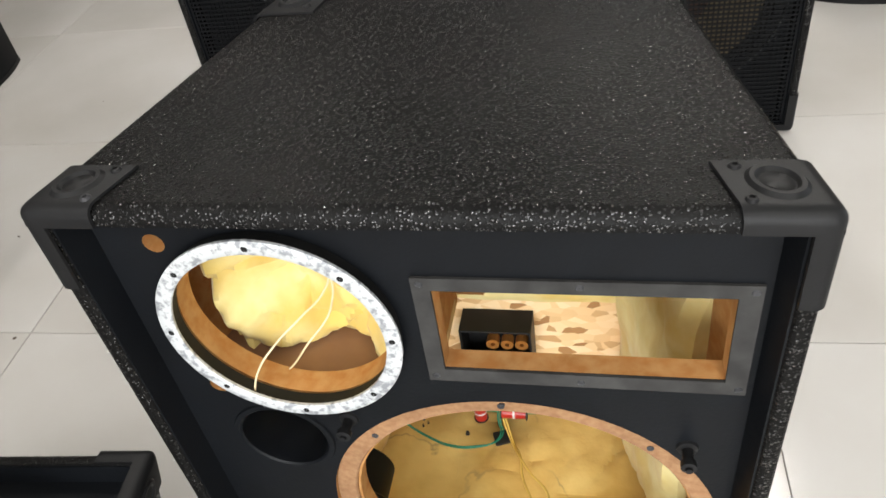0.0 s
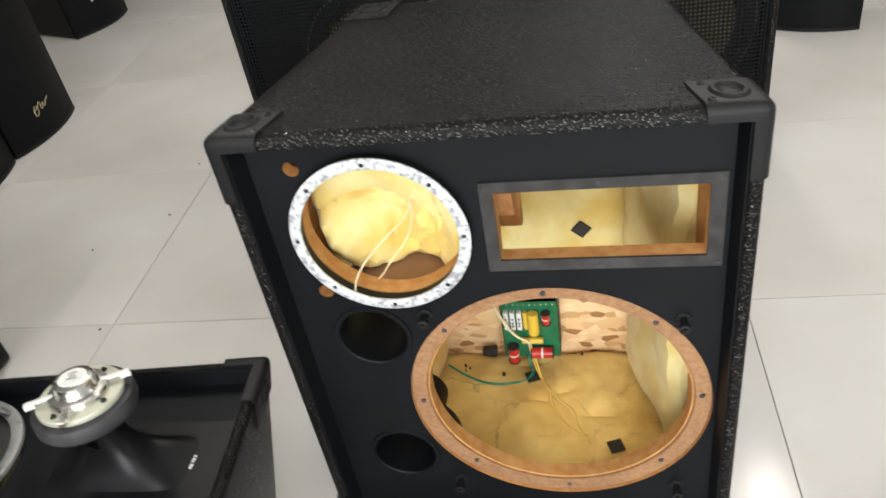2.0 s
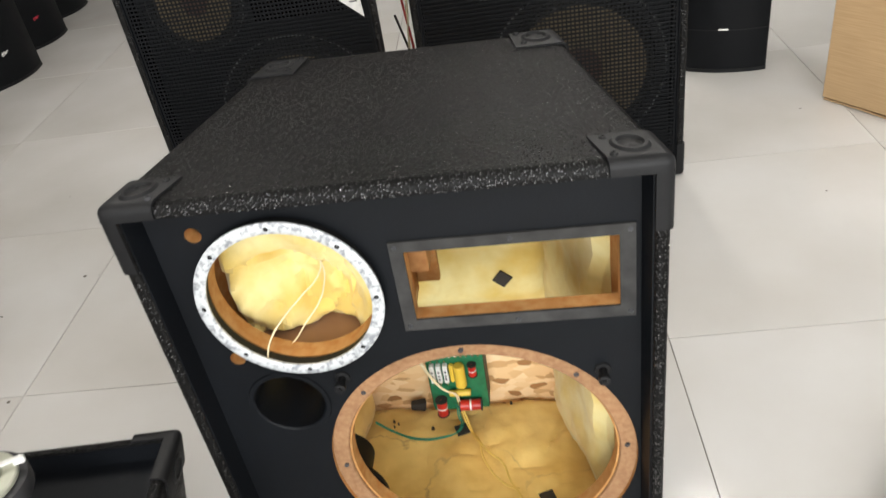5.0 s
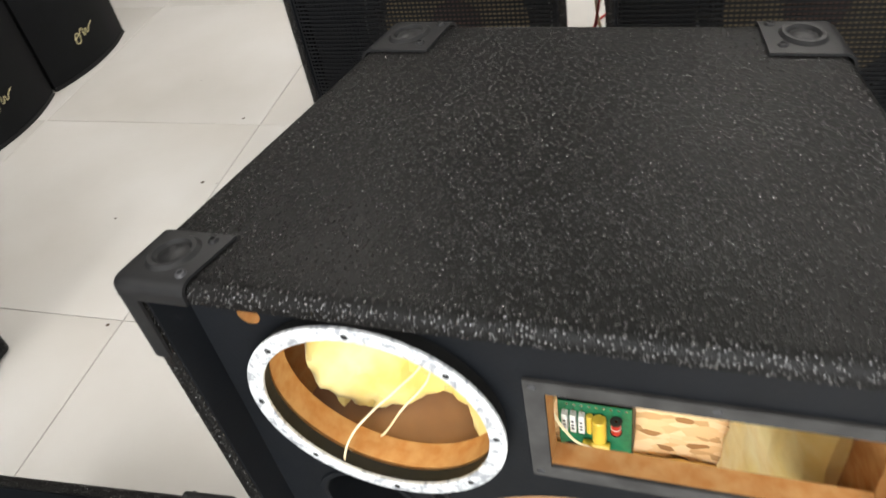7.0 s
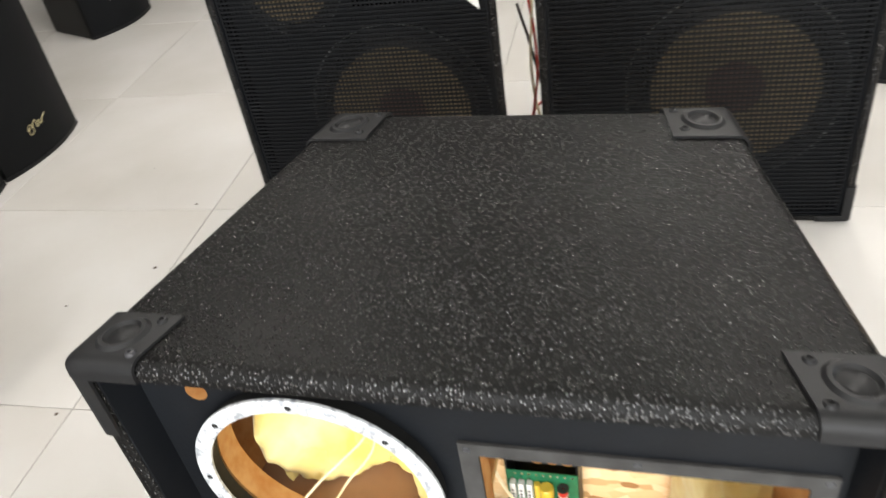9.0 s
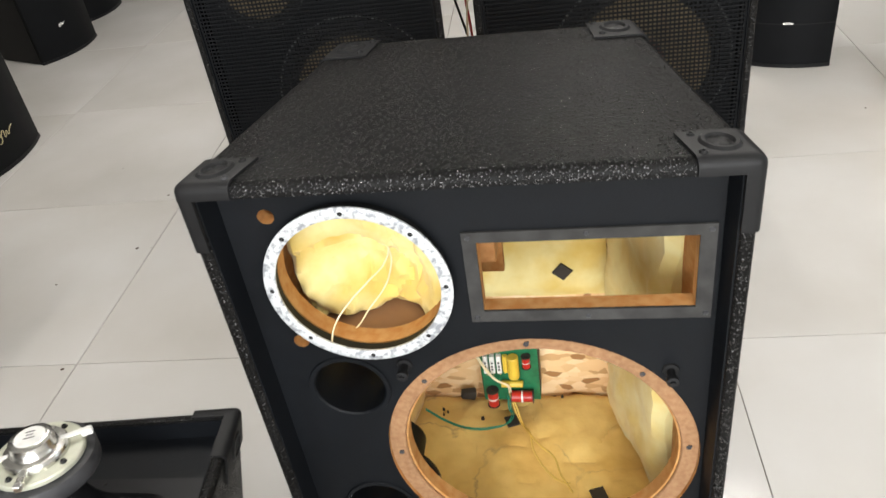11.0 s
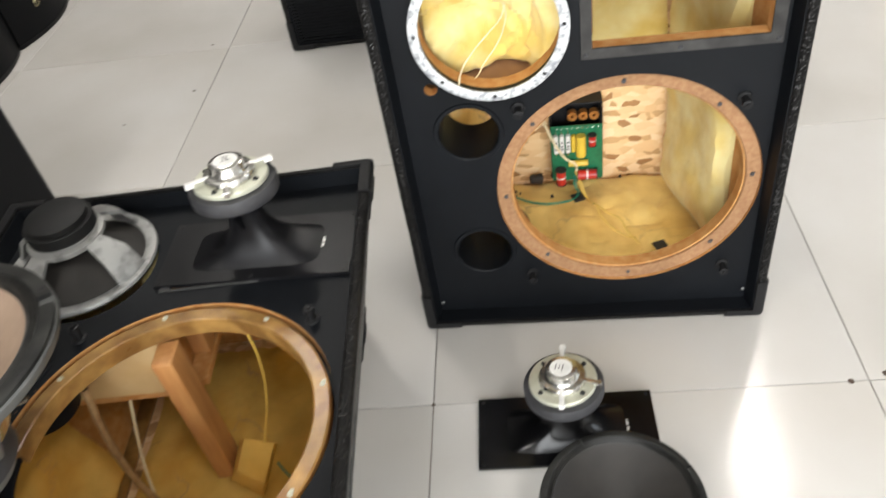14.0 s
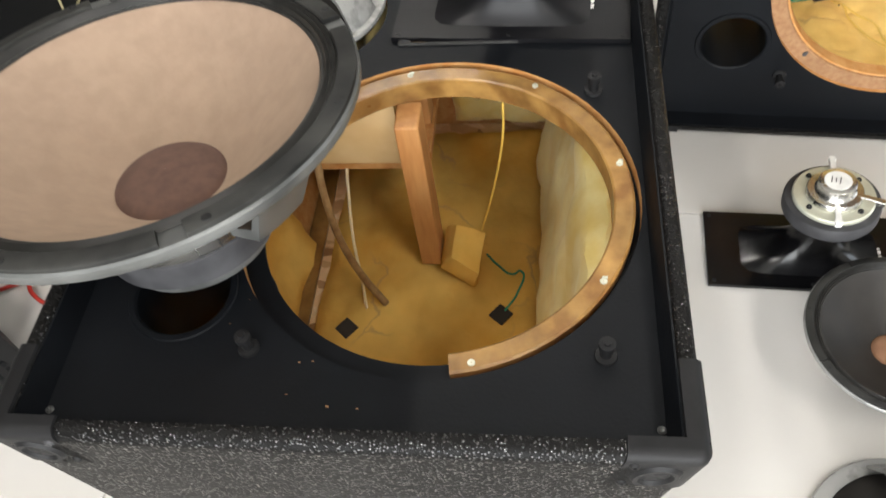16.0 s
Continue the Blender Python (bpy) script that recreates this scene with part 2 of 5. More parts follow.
BEHIND_CONE = mat("tan_paper_cone", (0.24, 0.185, 0.11), 0.85, spec=0.2, colour2=(0.19, 0.145, 0.085), scale=30, stain=0.2)
WOOL_AMBER = mat("amber_glass_wool", (0.95, 0.62, 0.165), 0.95, spec=0.1, colour2=(0.80, 0.44, 0.085), scale=8, detail=9, bump=0.9, bump_scale=45, stain=0.45, stain_scale=5, low=0.3, high=0.62)
for wool_kind in (WOOL, WOOL_AMBER):
    brown_veined(wool_kind)
DUST_CAP = mat("brown_felt_cap", (0.105, 0.058, 0.042), 0.95, colour2=(0.08, 0.043, 0.032), scale=80, bump=0.2)
DARK_CONE = mat("dark_paper_cone", (0.030, 0.027, 0.024), 0.55, spec=0.3, colour2=(0.020, 0.018, 0.016), scale=30, bump=0.12, bump_scale=120, stain=0.25, stain_scale=9)
TAN_CAP = mat("tan_cap", (0.30, 0.16, 0.09), 0.85, colour2=(0.22, 0.11, 0.06), scale=40)
SURROUND = mat("doped_cloth_surround", (0.012, 0.012, 0.011), 0.42, spec=0.35, colour2=(0.024, 0.023, 0.021), scale=35, bump=0.3)
GASKET = mat("worn_paper_gasket", (0.036, 0.036, 0.033), 0.6, spec=0.22, colour2=(0.012, 0.012, 0.0115), scale=22, bump=0.3, stain=0.35, stain_scale=15)
GRILLE = mat("black_grille_steel", (0.0055, 0.006, 0.007), 0.5, spec=0.12, scale=20)
CARDBOARD = mat("cardboard", (0.50, 0.335, 0.175), 0.85, colour2=(0.44, 0.285, 0.14), scale=8, stretch=(1, 1, 30), stain=0.12)
PCB = mat("green_circuit_board", (0.015, 0.16, 0.07), 0.35, colour2=(0.01, 0.11, 0.05), scale=90)
WHITE_CER = mat("white_ceramic", (0.75, 0.75, 0.72), 0.6, scale=30)
YELLOW_FILM = mat("yellow_film", (0.75, 0.52, 0.06), 0.4, scale=20)
RED_FILM = mat("red_film", (0.55, 0.035, 0.02), 0.32, colour2=(0.4, 0.02, 0.015), scale=20)
COPPER_COIL = mat("copper_coil", (0.60, 0.25, 0.06), 0.35, metal=0.6, scale=200, stretch=(1, 1, 6))
WIRE_GREEN = mat("green_wire", (0.01, 0.26, 0.16), 0.45, scale=30)
WIRE_YELLOW = mat("yellow_wire", (0.78, 0.52, 0.10), 0.5, scale=30)
WIRE_CREAM = mat("cream_wire", (0.82, 0.70, 0.45), 0.6, scale=30)
WIRE_BROWN = mat("brown_lead", (0.20, 0.11, 0.045), 0.5, colour2=(0.32, 0.2, 0.09), scale=60)
WIRE_RED = mat("red_wire", (0.45, 0.03, 0.02), 0.4, scale=30)
WIRE_BLACK = mat("black_wire", (0.02, 0.02, 0.02), 0.5, scale=30)
FELT_TAG = mat("dark_tag", (0.030, 0.026, 0.022), 0.7, scale=60)
LABEL_WHITE = mat("white_label", (0.80, 0.79, 0.76), 0.6, scale=40)
LABEL_RED = mat("red_print", (0.60, 0.03, 0.06), 0.6, scale=40)
GOLD_PRINT = mat("gold_print", (0.50, 0.44, 0.24), 0.5, scale=40)
WALL_PAINT = mat("white_wall_paint", (0.55, 0.54, 0.52), 0.8, colour2=(0.50, 0.49, 0.47), scale=3, bump=0.1, bump_scale=80, stain=0.05)
# dark only so that the black cabinet tops reflect little
DARK_WALL = mat("dim_reflection_wall", (0.16, 0.15, 0.14), 0.85, colour2=(0.13, 0.12, 0.11), scale=3, bump=0.1, bump_scale=80, stain=0.1)
CRUMB = mat("dark_crumb", (0.08, 0.055, 0.04), 0.9, scale=90)
LAMP_WHITE = mat("lamp_housing", (0.8, 0.8, 0.8), 0.5, scale=10)
TUBE_GLOW = bpy.data.materials.new("tube_glow")
TUBE_GLOW.use_nodes = True
TUBE_GLOW.node_tree.nodes["Principled BSDF"].inputs["Emission Color"].default_value = (1, 0.97, 0.93, 1)
TUBE_GLOW.node_tree.nodes["Principled BSDF"].inputs["Emission Strength"].default_value = 12.0


# ---- mesh helpers ----
def finish(name, bm, material, parent=None, label="", smooth=False, m=None):
    bmesh.ops.recalc_face_normals(bm, faces=bm.faces)
    me = bpy.data.meshes.new(name)
    bm.to_mesh(me)
    bm.free()
    for k in material if isinstance(material, (list, tuple)) else (material,):
        me.materials.append(k)
    if smooth:
        me.shade_smooth()
        me.set_sharp_from_angle(angle=radians(38))
    ob = new(name, me)
    if parent is not None:
        ob.parent = parent
    if m is not None:
        ob.matrix_basis = m
    if label:
        tagged(ob, label)
    return ob


def part(name, bm, material, parent, label="", smooth=False, m=None):
    return finish(name, bm, material, parent, label, smooth, m)


def thing(name, m, label, category, group="", kind=""):
    e = new(name)
    e.empty_display_size = 0.05
    e.matrix_basis = m
    return tagged(e, label, category, group, kind)


def box(bm, x0, x1, y0, y1, z0, z1, bevel=0.0, seg=2, index=0):
    r = bmesh.ops.create_cube(bm, size=1)
    vs = r["verts"]
    for v in vs:
        v.co = Vector((x0 + (v.co.x + 0.5) * (x1 - x0), y0 + (v.co.y + 0.5) * (y1 - y0), z0 + (v.co.z + 0.5) * (z1 - z0)))
    faces = {f for v in vs for f in v.link_faces}
    for f in faces:
        f.material_index = index
    if bevel:
        es = list({e for v in vs for e in v.link_edges})
        bmesh.ops.bevel(bm, geom=es, offset=bevel, segments=seg, affect="EDGES", profile=0.5)
    return vs


def lathe(bm, profile, seg=48, m=None, index=0, a0=0.0, a1=360.0):
    """Turns a profile of (radius, height) round the z axis."""
    closed = a1 - a0 >= 359.9
    n = seg if closed else seg + 1
    rings = []
    for k in range(n):
        a = radians(a0 + (a1 - a0) * k / seg)
        ring = []
        for r, z in profile:
            p = Vector((r * math.cos(a), r * math.sin(a), z))
            ring.append(bm.verts.new(m @ p if m is not None else p))
        rings.append(ring)
    for k in range(seg):
        a, b = rings[k], rings[(k + 1) % n]
        for j in range(len(profile) - 1):
            f = bm.faces.new((a[j], b[j], b[j + 1], a[j + 1]))
            f.material_index = index
    if not closed and profile[0] == profile[-1]:
        for ring in (rings[0], rings[-1]):
            bm.faces.new(ring[:-1])
    bmesh.ops.remove_doubles(bm, verts=bm.verts, dist=1e-6)
    return bm


def turned(profile, seg=48, m=None, **kw):
    return lathe(bmesh.new(), profile, seg, m, **kw)


# the axis of a turned part along -y (out of a cabinet's front)
OUT = Matrix(((1, 0, 0, 0), (0, 0, -1, 0), (0, 1, 0, 0), (0, 0, 0, 1)))


def circle(cx, cz, r, n=56):
    return [(cx + r * math.cos(2 * math.pi * k / n), cz + r * math.sin(2 * math.pi * k / n)) for k in range(n)]


def rect(x0, x1, z0, z1):
    return [(x0, z0), (x1, z0), (x1, z1), (x0, z1)]


def plate(loops, y0, y1):
    """A plate in the x-z plane from y0 to y1, whose first loop is its outline and the others are holes; cut edges take material 1."""
    bm = bmesh.new()
    for y in (y0, y1):
        es = []
        for loop in loops:
            vs = [bm.verts.new((x, y, z)) for x, z in loop]
            es += [bm.edges.new((vs[k], vs[(k + 1) % len(vs)])) for k in range(len(vs))]
        bmesh.ops.triangle_fill(bm, edges=es, use_beauty=True)
        for f in bm.faces:
            if abs(f.calc_center_median().y - y1) < 1e-5 and y == y1:
                f.material_index = 1
    bm.verts.ensure_lookup_table()
    half, base = len(bm.verts) // 2, 0
    for loop in loops:
        n = len(loop)
        for k in range(n):
            a, b = base + k, base + (k + 1) % n
            f = bm.faces.new((bm.verts[a], bm.verts[b], bm.verts[half + b], bm.verts[half + a]))
            f.material_index = 1
        base += n
    return bm


def wire(name, points, radius, material, parent=None, label=""):
    """A bent round wire through the points."""
    cu = bpy.data.curves.new(name, "CURVE")
    cu.dimensions, cu.bevel_depth, cu.bevel_resolution, cu.resolution_u = "3D", radius, 2, 8
    sp = cu.splines.new("BEZIER")
    sp.bezier_points.add(len(points) - 1)
    for b, p in zip(sp.bezier_points, points):
        b.co = p
        b.handle_left_type = b.handle_right_type = "AUTO"
    me = bpy.data.meshes.new_from_object(bpy.data.objects.new("tmp", cu))
    me.materials.clear()
    me.materials.append(material)
    ob = new(name, me)
    if parent is not None:
        ob.parent = parent
    if label:
        tagged(ob, label)
    return ob


def wool(name, quad, thick, parent, material, nu=22, nv=22, lump=0.010, seed=0.0, label=""):
    """A limp batt of wool over four corners (going round), lumpy in front, thick behind."""
    a, b, c, d = (Vector(q) for q in quad)
    nor = (b - a).cross(d - a).normalized()
    bm = bmesh.new()
    front, back = [], []
    for j in range(nv + 1):
        for i in range(nu + 1):
            u, v = i / nu, j / nv
            p = (a * (1 - u) + b * u) * (1 - v) + (d * (1 - u) + c * u) * v
            q = p * 7 + Vector((seed, seed * 1.7, 0))
            h = lump * (noise.noise(q) * 1.2 + noise.noise(q * 3.1) * 0.5 + noise.noise(q * 8) * 0.22)
            h -= 0.5 * lump * max(0, 1 - abs(noise.noise(q * 0.9 + Vector((3, 1, 0)))) * 16) + 0.35 * lump * max(0, 1 - abs(noise.noise(q * 1.9 + Vector((1, 5, 0)))) * 12)
            edge = min(u, 1 - u, v, 1 - v)
            h -= 0.6 * thick * max(0, 1 - edge * 12) ** 2
            wob = Vector((noise.noise(q * 2 + Vector((9, 0, 0))), noise.noise(q * 2 + Vector((0, 9, 0))), noise.noise(q * 2 + Vector((0, 0, 9))))) * 0.004
            front.append(bm.verts.new(p + nor * (thick + h) + wob))
            back.append(bm.verts.new(p + wob))
    w = nu + 1
    for j in range(nv):
        for i in range(nu):
            k = j * w + i
            bm.faces.new((front[k], front[k + 1], front[k + w + 1], front[k + w]))
            bm.faces.new((back[k], back[k + w], back[k + w + 1], back[k + 1]))
    rim = [i for i in range(w)] + [j * w + nu for j in range(1, nv + 1)] + [nv * w + i for i in range(nu - 1, -1, -1)] + [j * w for j in range(nv - 1, 0, -1)]
    for k, i in enumerate(rim):
        j = rim[(k + 1) % len(rim)]
        bm.faces.new((front[i], back[i], back[j], front[j]))
    return part(name, bm, material, parent, label, True)


# ---- floor, walls, ceiling ----
floor = thing("floor", pose(-0.319, -0.184, 0, 0, 0, 2.0), "polished cream-white porcelain floor tiles with thin grey joints", "floor", kind="structure")
bm = bmesh.new()
box(bm, -5.4, 6.0, -5.4, 7.0, -0.10, -0.004)
part("screed", bm, GROUT, floor, "grey-brown tile joints")


def wall(name, loops, m, paint=WALL_PAINT, label="assumed plain light shop wall, out of view"):
    ob = finish(name, plate(loops, 0, 0.2), [paint, paint], m=m)
    return tagged(ob, label, "wall", kind="structure")


# Walls are unseen and assumed; north and west are darkened to dim reflections.
wall("wall_north", [rect(-5, 5, 0, CEIL)], pose(0, 5.8, 0), DARK_WALL, "unseen dark wall, added to keep reflections dim")
wall("wall_west", [rect(-5, 5.8, 0, CEIL)], pose(-5, 0, 0, 0, 0, 90), DARK_WALL, "unseen dark wall, added to keep reflections dim")
wall("wall_east", [rect(-5.8, 5, 0, CEIL), rect(-2.4, 0.0, 0.9, 2.5)], pose(5, 0, 0, 0, 0, -90))
wall("wall_south", [rect(-5, 5, 0, CEIL), rect(-2.6, 2.0, 0.3, 2.9)], pose(0, -5, 0, 0, 0, 180))
bm = bmesh.new()
box(bm, -5.2, 5.2, -5.2, 6.0, CEIL, CEIL + 0.15)
tagged(finish("ceiling", bm, WALL_PAINT), "plain white ceiling", "ceiling", kind="structure")
for lx, ly in TUBES:
    lamp = thing("tube_lamp", pose(lx, ly, CEIL), "white twin fluorescent tube lamp on the ceiling, inferred or added", "lamp", "ceiling tube lamps")
    bm = bmesh.new()
    box(bm, -0.09, 0.09, -0.64, 0.64, -0.05, 0, 0.008)
    part("housing", bm, LAMP_WHITE, lamp)
    for s in (-1, 1):
        part("tube", turned([(0.001, -0.6), (0.013, -0.6), (0.013, 0.6), (0.001, 0.6)], 16, pose(s * 0.05, 0, -0.068, 90)), TUBE_GLOW, lamp, smooth=True)

# ---- loudspeaker cabinets ----
HW, HGT, DEP, TAPER, TH = 0.345, 0.855, 0.447, 0.245, 0.02
BAF = 0.037
WOOF, MID = (0.072, 0.328), (-0.149, 0.677)
PORTS = ((-0.204, 0.474), (-0.204, 0.190))
PEGS = ((-0.113, 0.520), (0.261, 0.505), (0.261, 0.122), (-0.112, 0.122))


def shear(bm, s):
    for v in bm.verts:
        v.co.x -= s * TAPER * v.co.y


def inside_index(bm, test):
    for f in bm.faces:
        if test(f):
            f.material_index = 1


def protector(s, top, front, parent):
    """A moulded corner cap with a raised ring and two screws: a rounded shell over the corner, open over the recess."""
    o = 0.0035
    xo, xi = HW + o, HW + o - 0.076
    zt = HGT + o if top else 0.0
    zi = zt - 0.10 if top else zt + 0.10
    yo, yi = (-o, 0.063) if front else (DEP + o, DEP - 0.070)
    up, out = (1 if top else -1), (-1 if front else 1)
    bm = bmesh.new()
    box(bm, xi, xo, min(yo, yi), max(yo, yi), min(zt, zi), max(zt, zi))
    on = lambda v: (abs(v.co.x - xo) < 1e-5) + (abs(v.co.y - yo) < 1e-5) + (abs(v.co.z - zt) < 1e-5)
    es = [e for e in bm.edges if sum(on(v) for v in e.verts) == 5]
    bmesh.ops.bevel(bm, geom=es, offset=0.013, segments=4, affect="EDGES", profile=0.5)
    bmesh.ops.bisect_plane(bm, geom=bm.verts[:] + bm.edges[:] + bm.faces[:], plane_co=(0, 0, zt - up * 0.0225), plane_no=(0, 0, 1))
    bmesh.ops.bisect_plane(bm, geom=bm.verts[:] + bm.edges[:] + bm.faces[:], plane_co=(xo - 0.025, 0, 0), plane_no=(1, 0, 0))
    bm.normal_update()
    gone = []
    for f in bm.faces:
        c, n = f.calc_center_median(), f.normal
        if (n.x < -0.9 and abs(c.x - xi) < 1e-4) or (n.y * out < -0.9) or (n.z * up < -0.9):
            gone.append(f)
        elif n.y * out > 0.9 and c.x < xo - 0.025 and (c.z - (zt - up * 0.0225)) * up < 0:
            gone.append(f)
    bmesh.ops.delete(bm, geom=gone, context="FACES")
    # the inner edge runs askew, as on the moulding
    for v in bm.verts:
        if abs(v.co.x - xi) < 1e-4 and abs(v.co.y - yi) < 1e-4:
            v.co.x -= 0.004
    bmesh.ops.recalc_face_normals(bm, faces=bm.faces)
    bmesh.ops.solidify(bm, geom=bm.faces[:], thickness=0.003)
    cx, cy = xo - 0.040, yo - out * 0.038
    ring = pose(cx, cy, zt - up * 0.0008)
    lathe(bm, [(0.0125, 0), (0.0135, up * 0.001), (0.0160, up * 0.0042), (0.0195, up * 0.0042), (0.0230, up * 0.0005), (0.0230, 0)], 28, ring)
    lathe(bm, [(0.0005, up * 0.0018), (0.011, up * 0.0018), (0.0135, 0)], 20, ring)
    side = Matrix(((0, 0, 1, xo - 0.0008), (1, 0, 0, cy), (0, 1, 0, (zt + zi) / 2), (0, 0, 0, 1)))
    lathe(bm, [(0.013, 0), (0.0165, 0.0035), (0.0205, 0.0035), (0.0245, 0)], 24, side)
    for v in bm.verts:
        if s < 0:
            v.co.x = -v.co.x
    shear(bm, s)
    cap = part("corner_protector", bm, PLASTIC, parent, "black moulded plastic corner protector", True)
    for dx, dy in ((-0.066, 0.016), (-0.064, 0.058)):
        px, py = xo + dx, yo - out * dy
        sc = turned([(0.0004, up * 0.0010), (0.0018, up * 0.0008), (0.0022, up * 0.0026), (0.004, up * 0.0022), (0.0056, -up * 0.0003)], 12,
                    pose(s * (px - TAPER * py), py, zt))
        part("screw", sc, FERRITE if front and s < 0 and dy < 0.05 else PLASTIC, cap, smooth=True)


def shell(cab, raw=True):
    inner = MDF if raw else BLACK_PAINT
    for s in (-1, 1):
        bm = bmesh.new()
        box(bm, HW - TH, HW, 0, DEP, TH, HGT - TH)
        es = [e for e in bm.edges if all(v.co.x > HW - 1e-4 for v in e.verts) and abs(e.verts[0].co.y - e.verts[1].co.y) < 1e-4]
        bmesh.ops.bevel(bm, geom=es, offset=0.010, segments=4, affect="EDGES", profile=0.5)
        es = [e for e in bm.edges if all(v.co.y < 1e-4 and v.co.x < HW - TH + 1e-4 for v in e.verts)]
        bmesh.ops.bevel(bm, geom=es, offset=0.004, segments=2, affect="EDGES", profile=0.5)
        for f in bm.faces:
            f.material_index = 0
        for v in bm.verts:
            v.co.x *= s
        shear(bm, s)
        part("side_panel", bm, VINYL, cab, smooth=True)
        for y0, y1, k in ((BAF + 0.024, DEP - 0.003, inner), (0.004, BAF, BLACK_PAINT)):
            bm = bmesh.new()
            box(bm, s * (HW - TH - 0.002), s * (HW - TH), y0, y1, TH, HGT - TH)
            shear(bm, s)
            part("side_lining", bm, k, cab)
    for name, z0, z1, up in (("top_panel", HGT - TH, HGT, 1), ("bottom_panel", 0.0, TH, -1)):
        bm = bmesh.new()
        box(bm, -HW, HW, 0.0, DEP, z0, z1)
        zo, zi = (z1, z0) if up > 0 else (z0, z1)
        es = [e for e in bm.edges if all(abs(v.co.z - zo) < 1e-4 for v in e.verts)]
        bmesh.ops.bevel(bm, geom=es, offset=0.0165, segments=6, affect="EDGES", profile=0.5)
        for v in bm.verts:
            v.co.x *= (HW - TAPER * v.co.y) / HW
        part(name, bm, VINYL, cab, smooth=True)
        for y0, y1, k in ((BAF + 0.024, DEP - 0.024, inner), (0.004, BAF, BLACK_PAINT)):
            bm = bmesh.new()
            box(bm, -HW + TH + 0.003, HW - TH - 0.003, y0, y1, min(zi, zi - up * 0.002), max(zi, zi - up * 0.002))
            for v in bm.verts:
                v.co.x *= (HW - TH - 0.003 - TAPER * v.co.y) / (HW - TH - 0.003)
            part("panel_lining", bm, k, cab)
    for s in (-1, 1):
        for top in (True, False):
            for front in (True, False):
                protector(s, top, front, cab)
    w = HW - TH - TAPER * DEP
    bm = bmesh.new()
    box(bm, -w, w, DEP - 0.022, DEP - 0.002, TH, HGT - TH, index=0)
    part("back_panel", bm, OSB if raw else BLACK_PAINT, cab, "pale strand board back panel" if raw else "")


def pegs(cab):
    for x, z in PEGS:
        bm = turned([(0.0005, 0.030), (0.004, 0.030), (0.004, 0.027), (0.0085, 0.026), (0.0085, 0.019), (0.006, 0.018), (0.006, 0.004), (0.011, 0.003), (0.012, 0)], 18,
                    pose(x, BAF, z) @ OUT)
        part("grille_peg", bm, PLASTIC, cab, "black plastic grille peg", True)


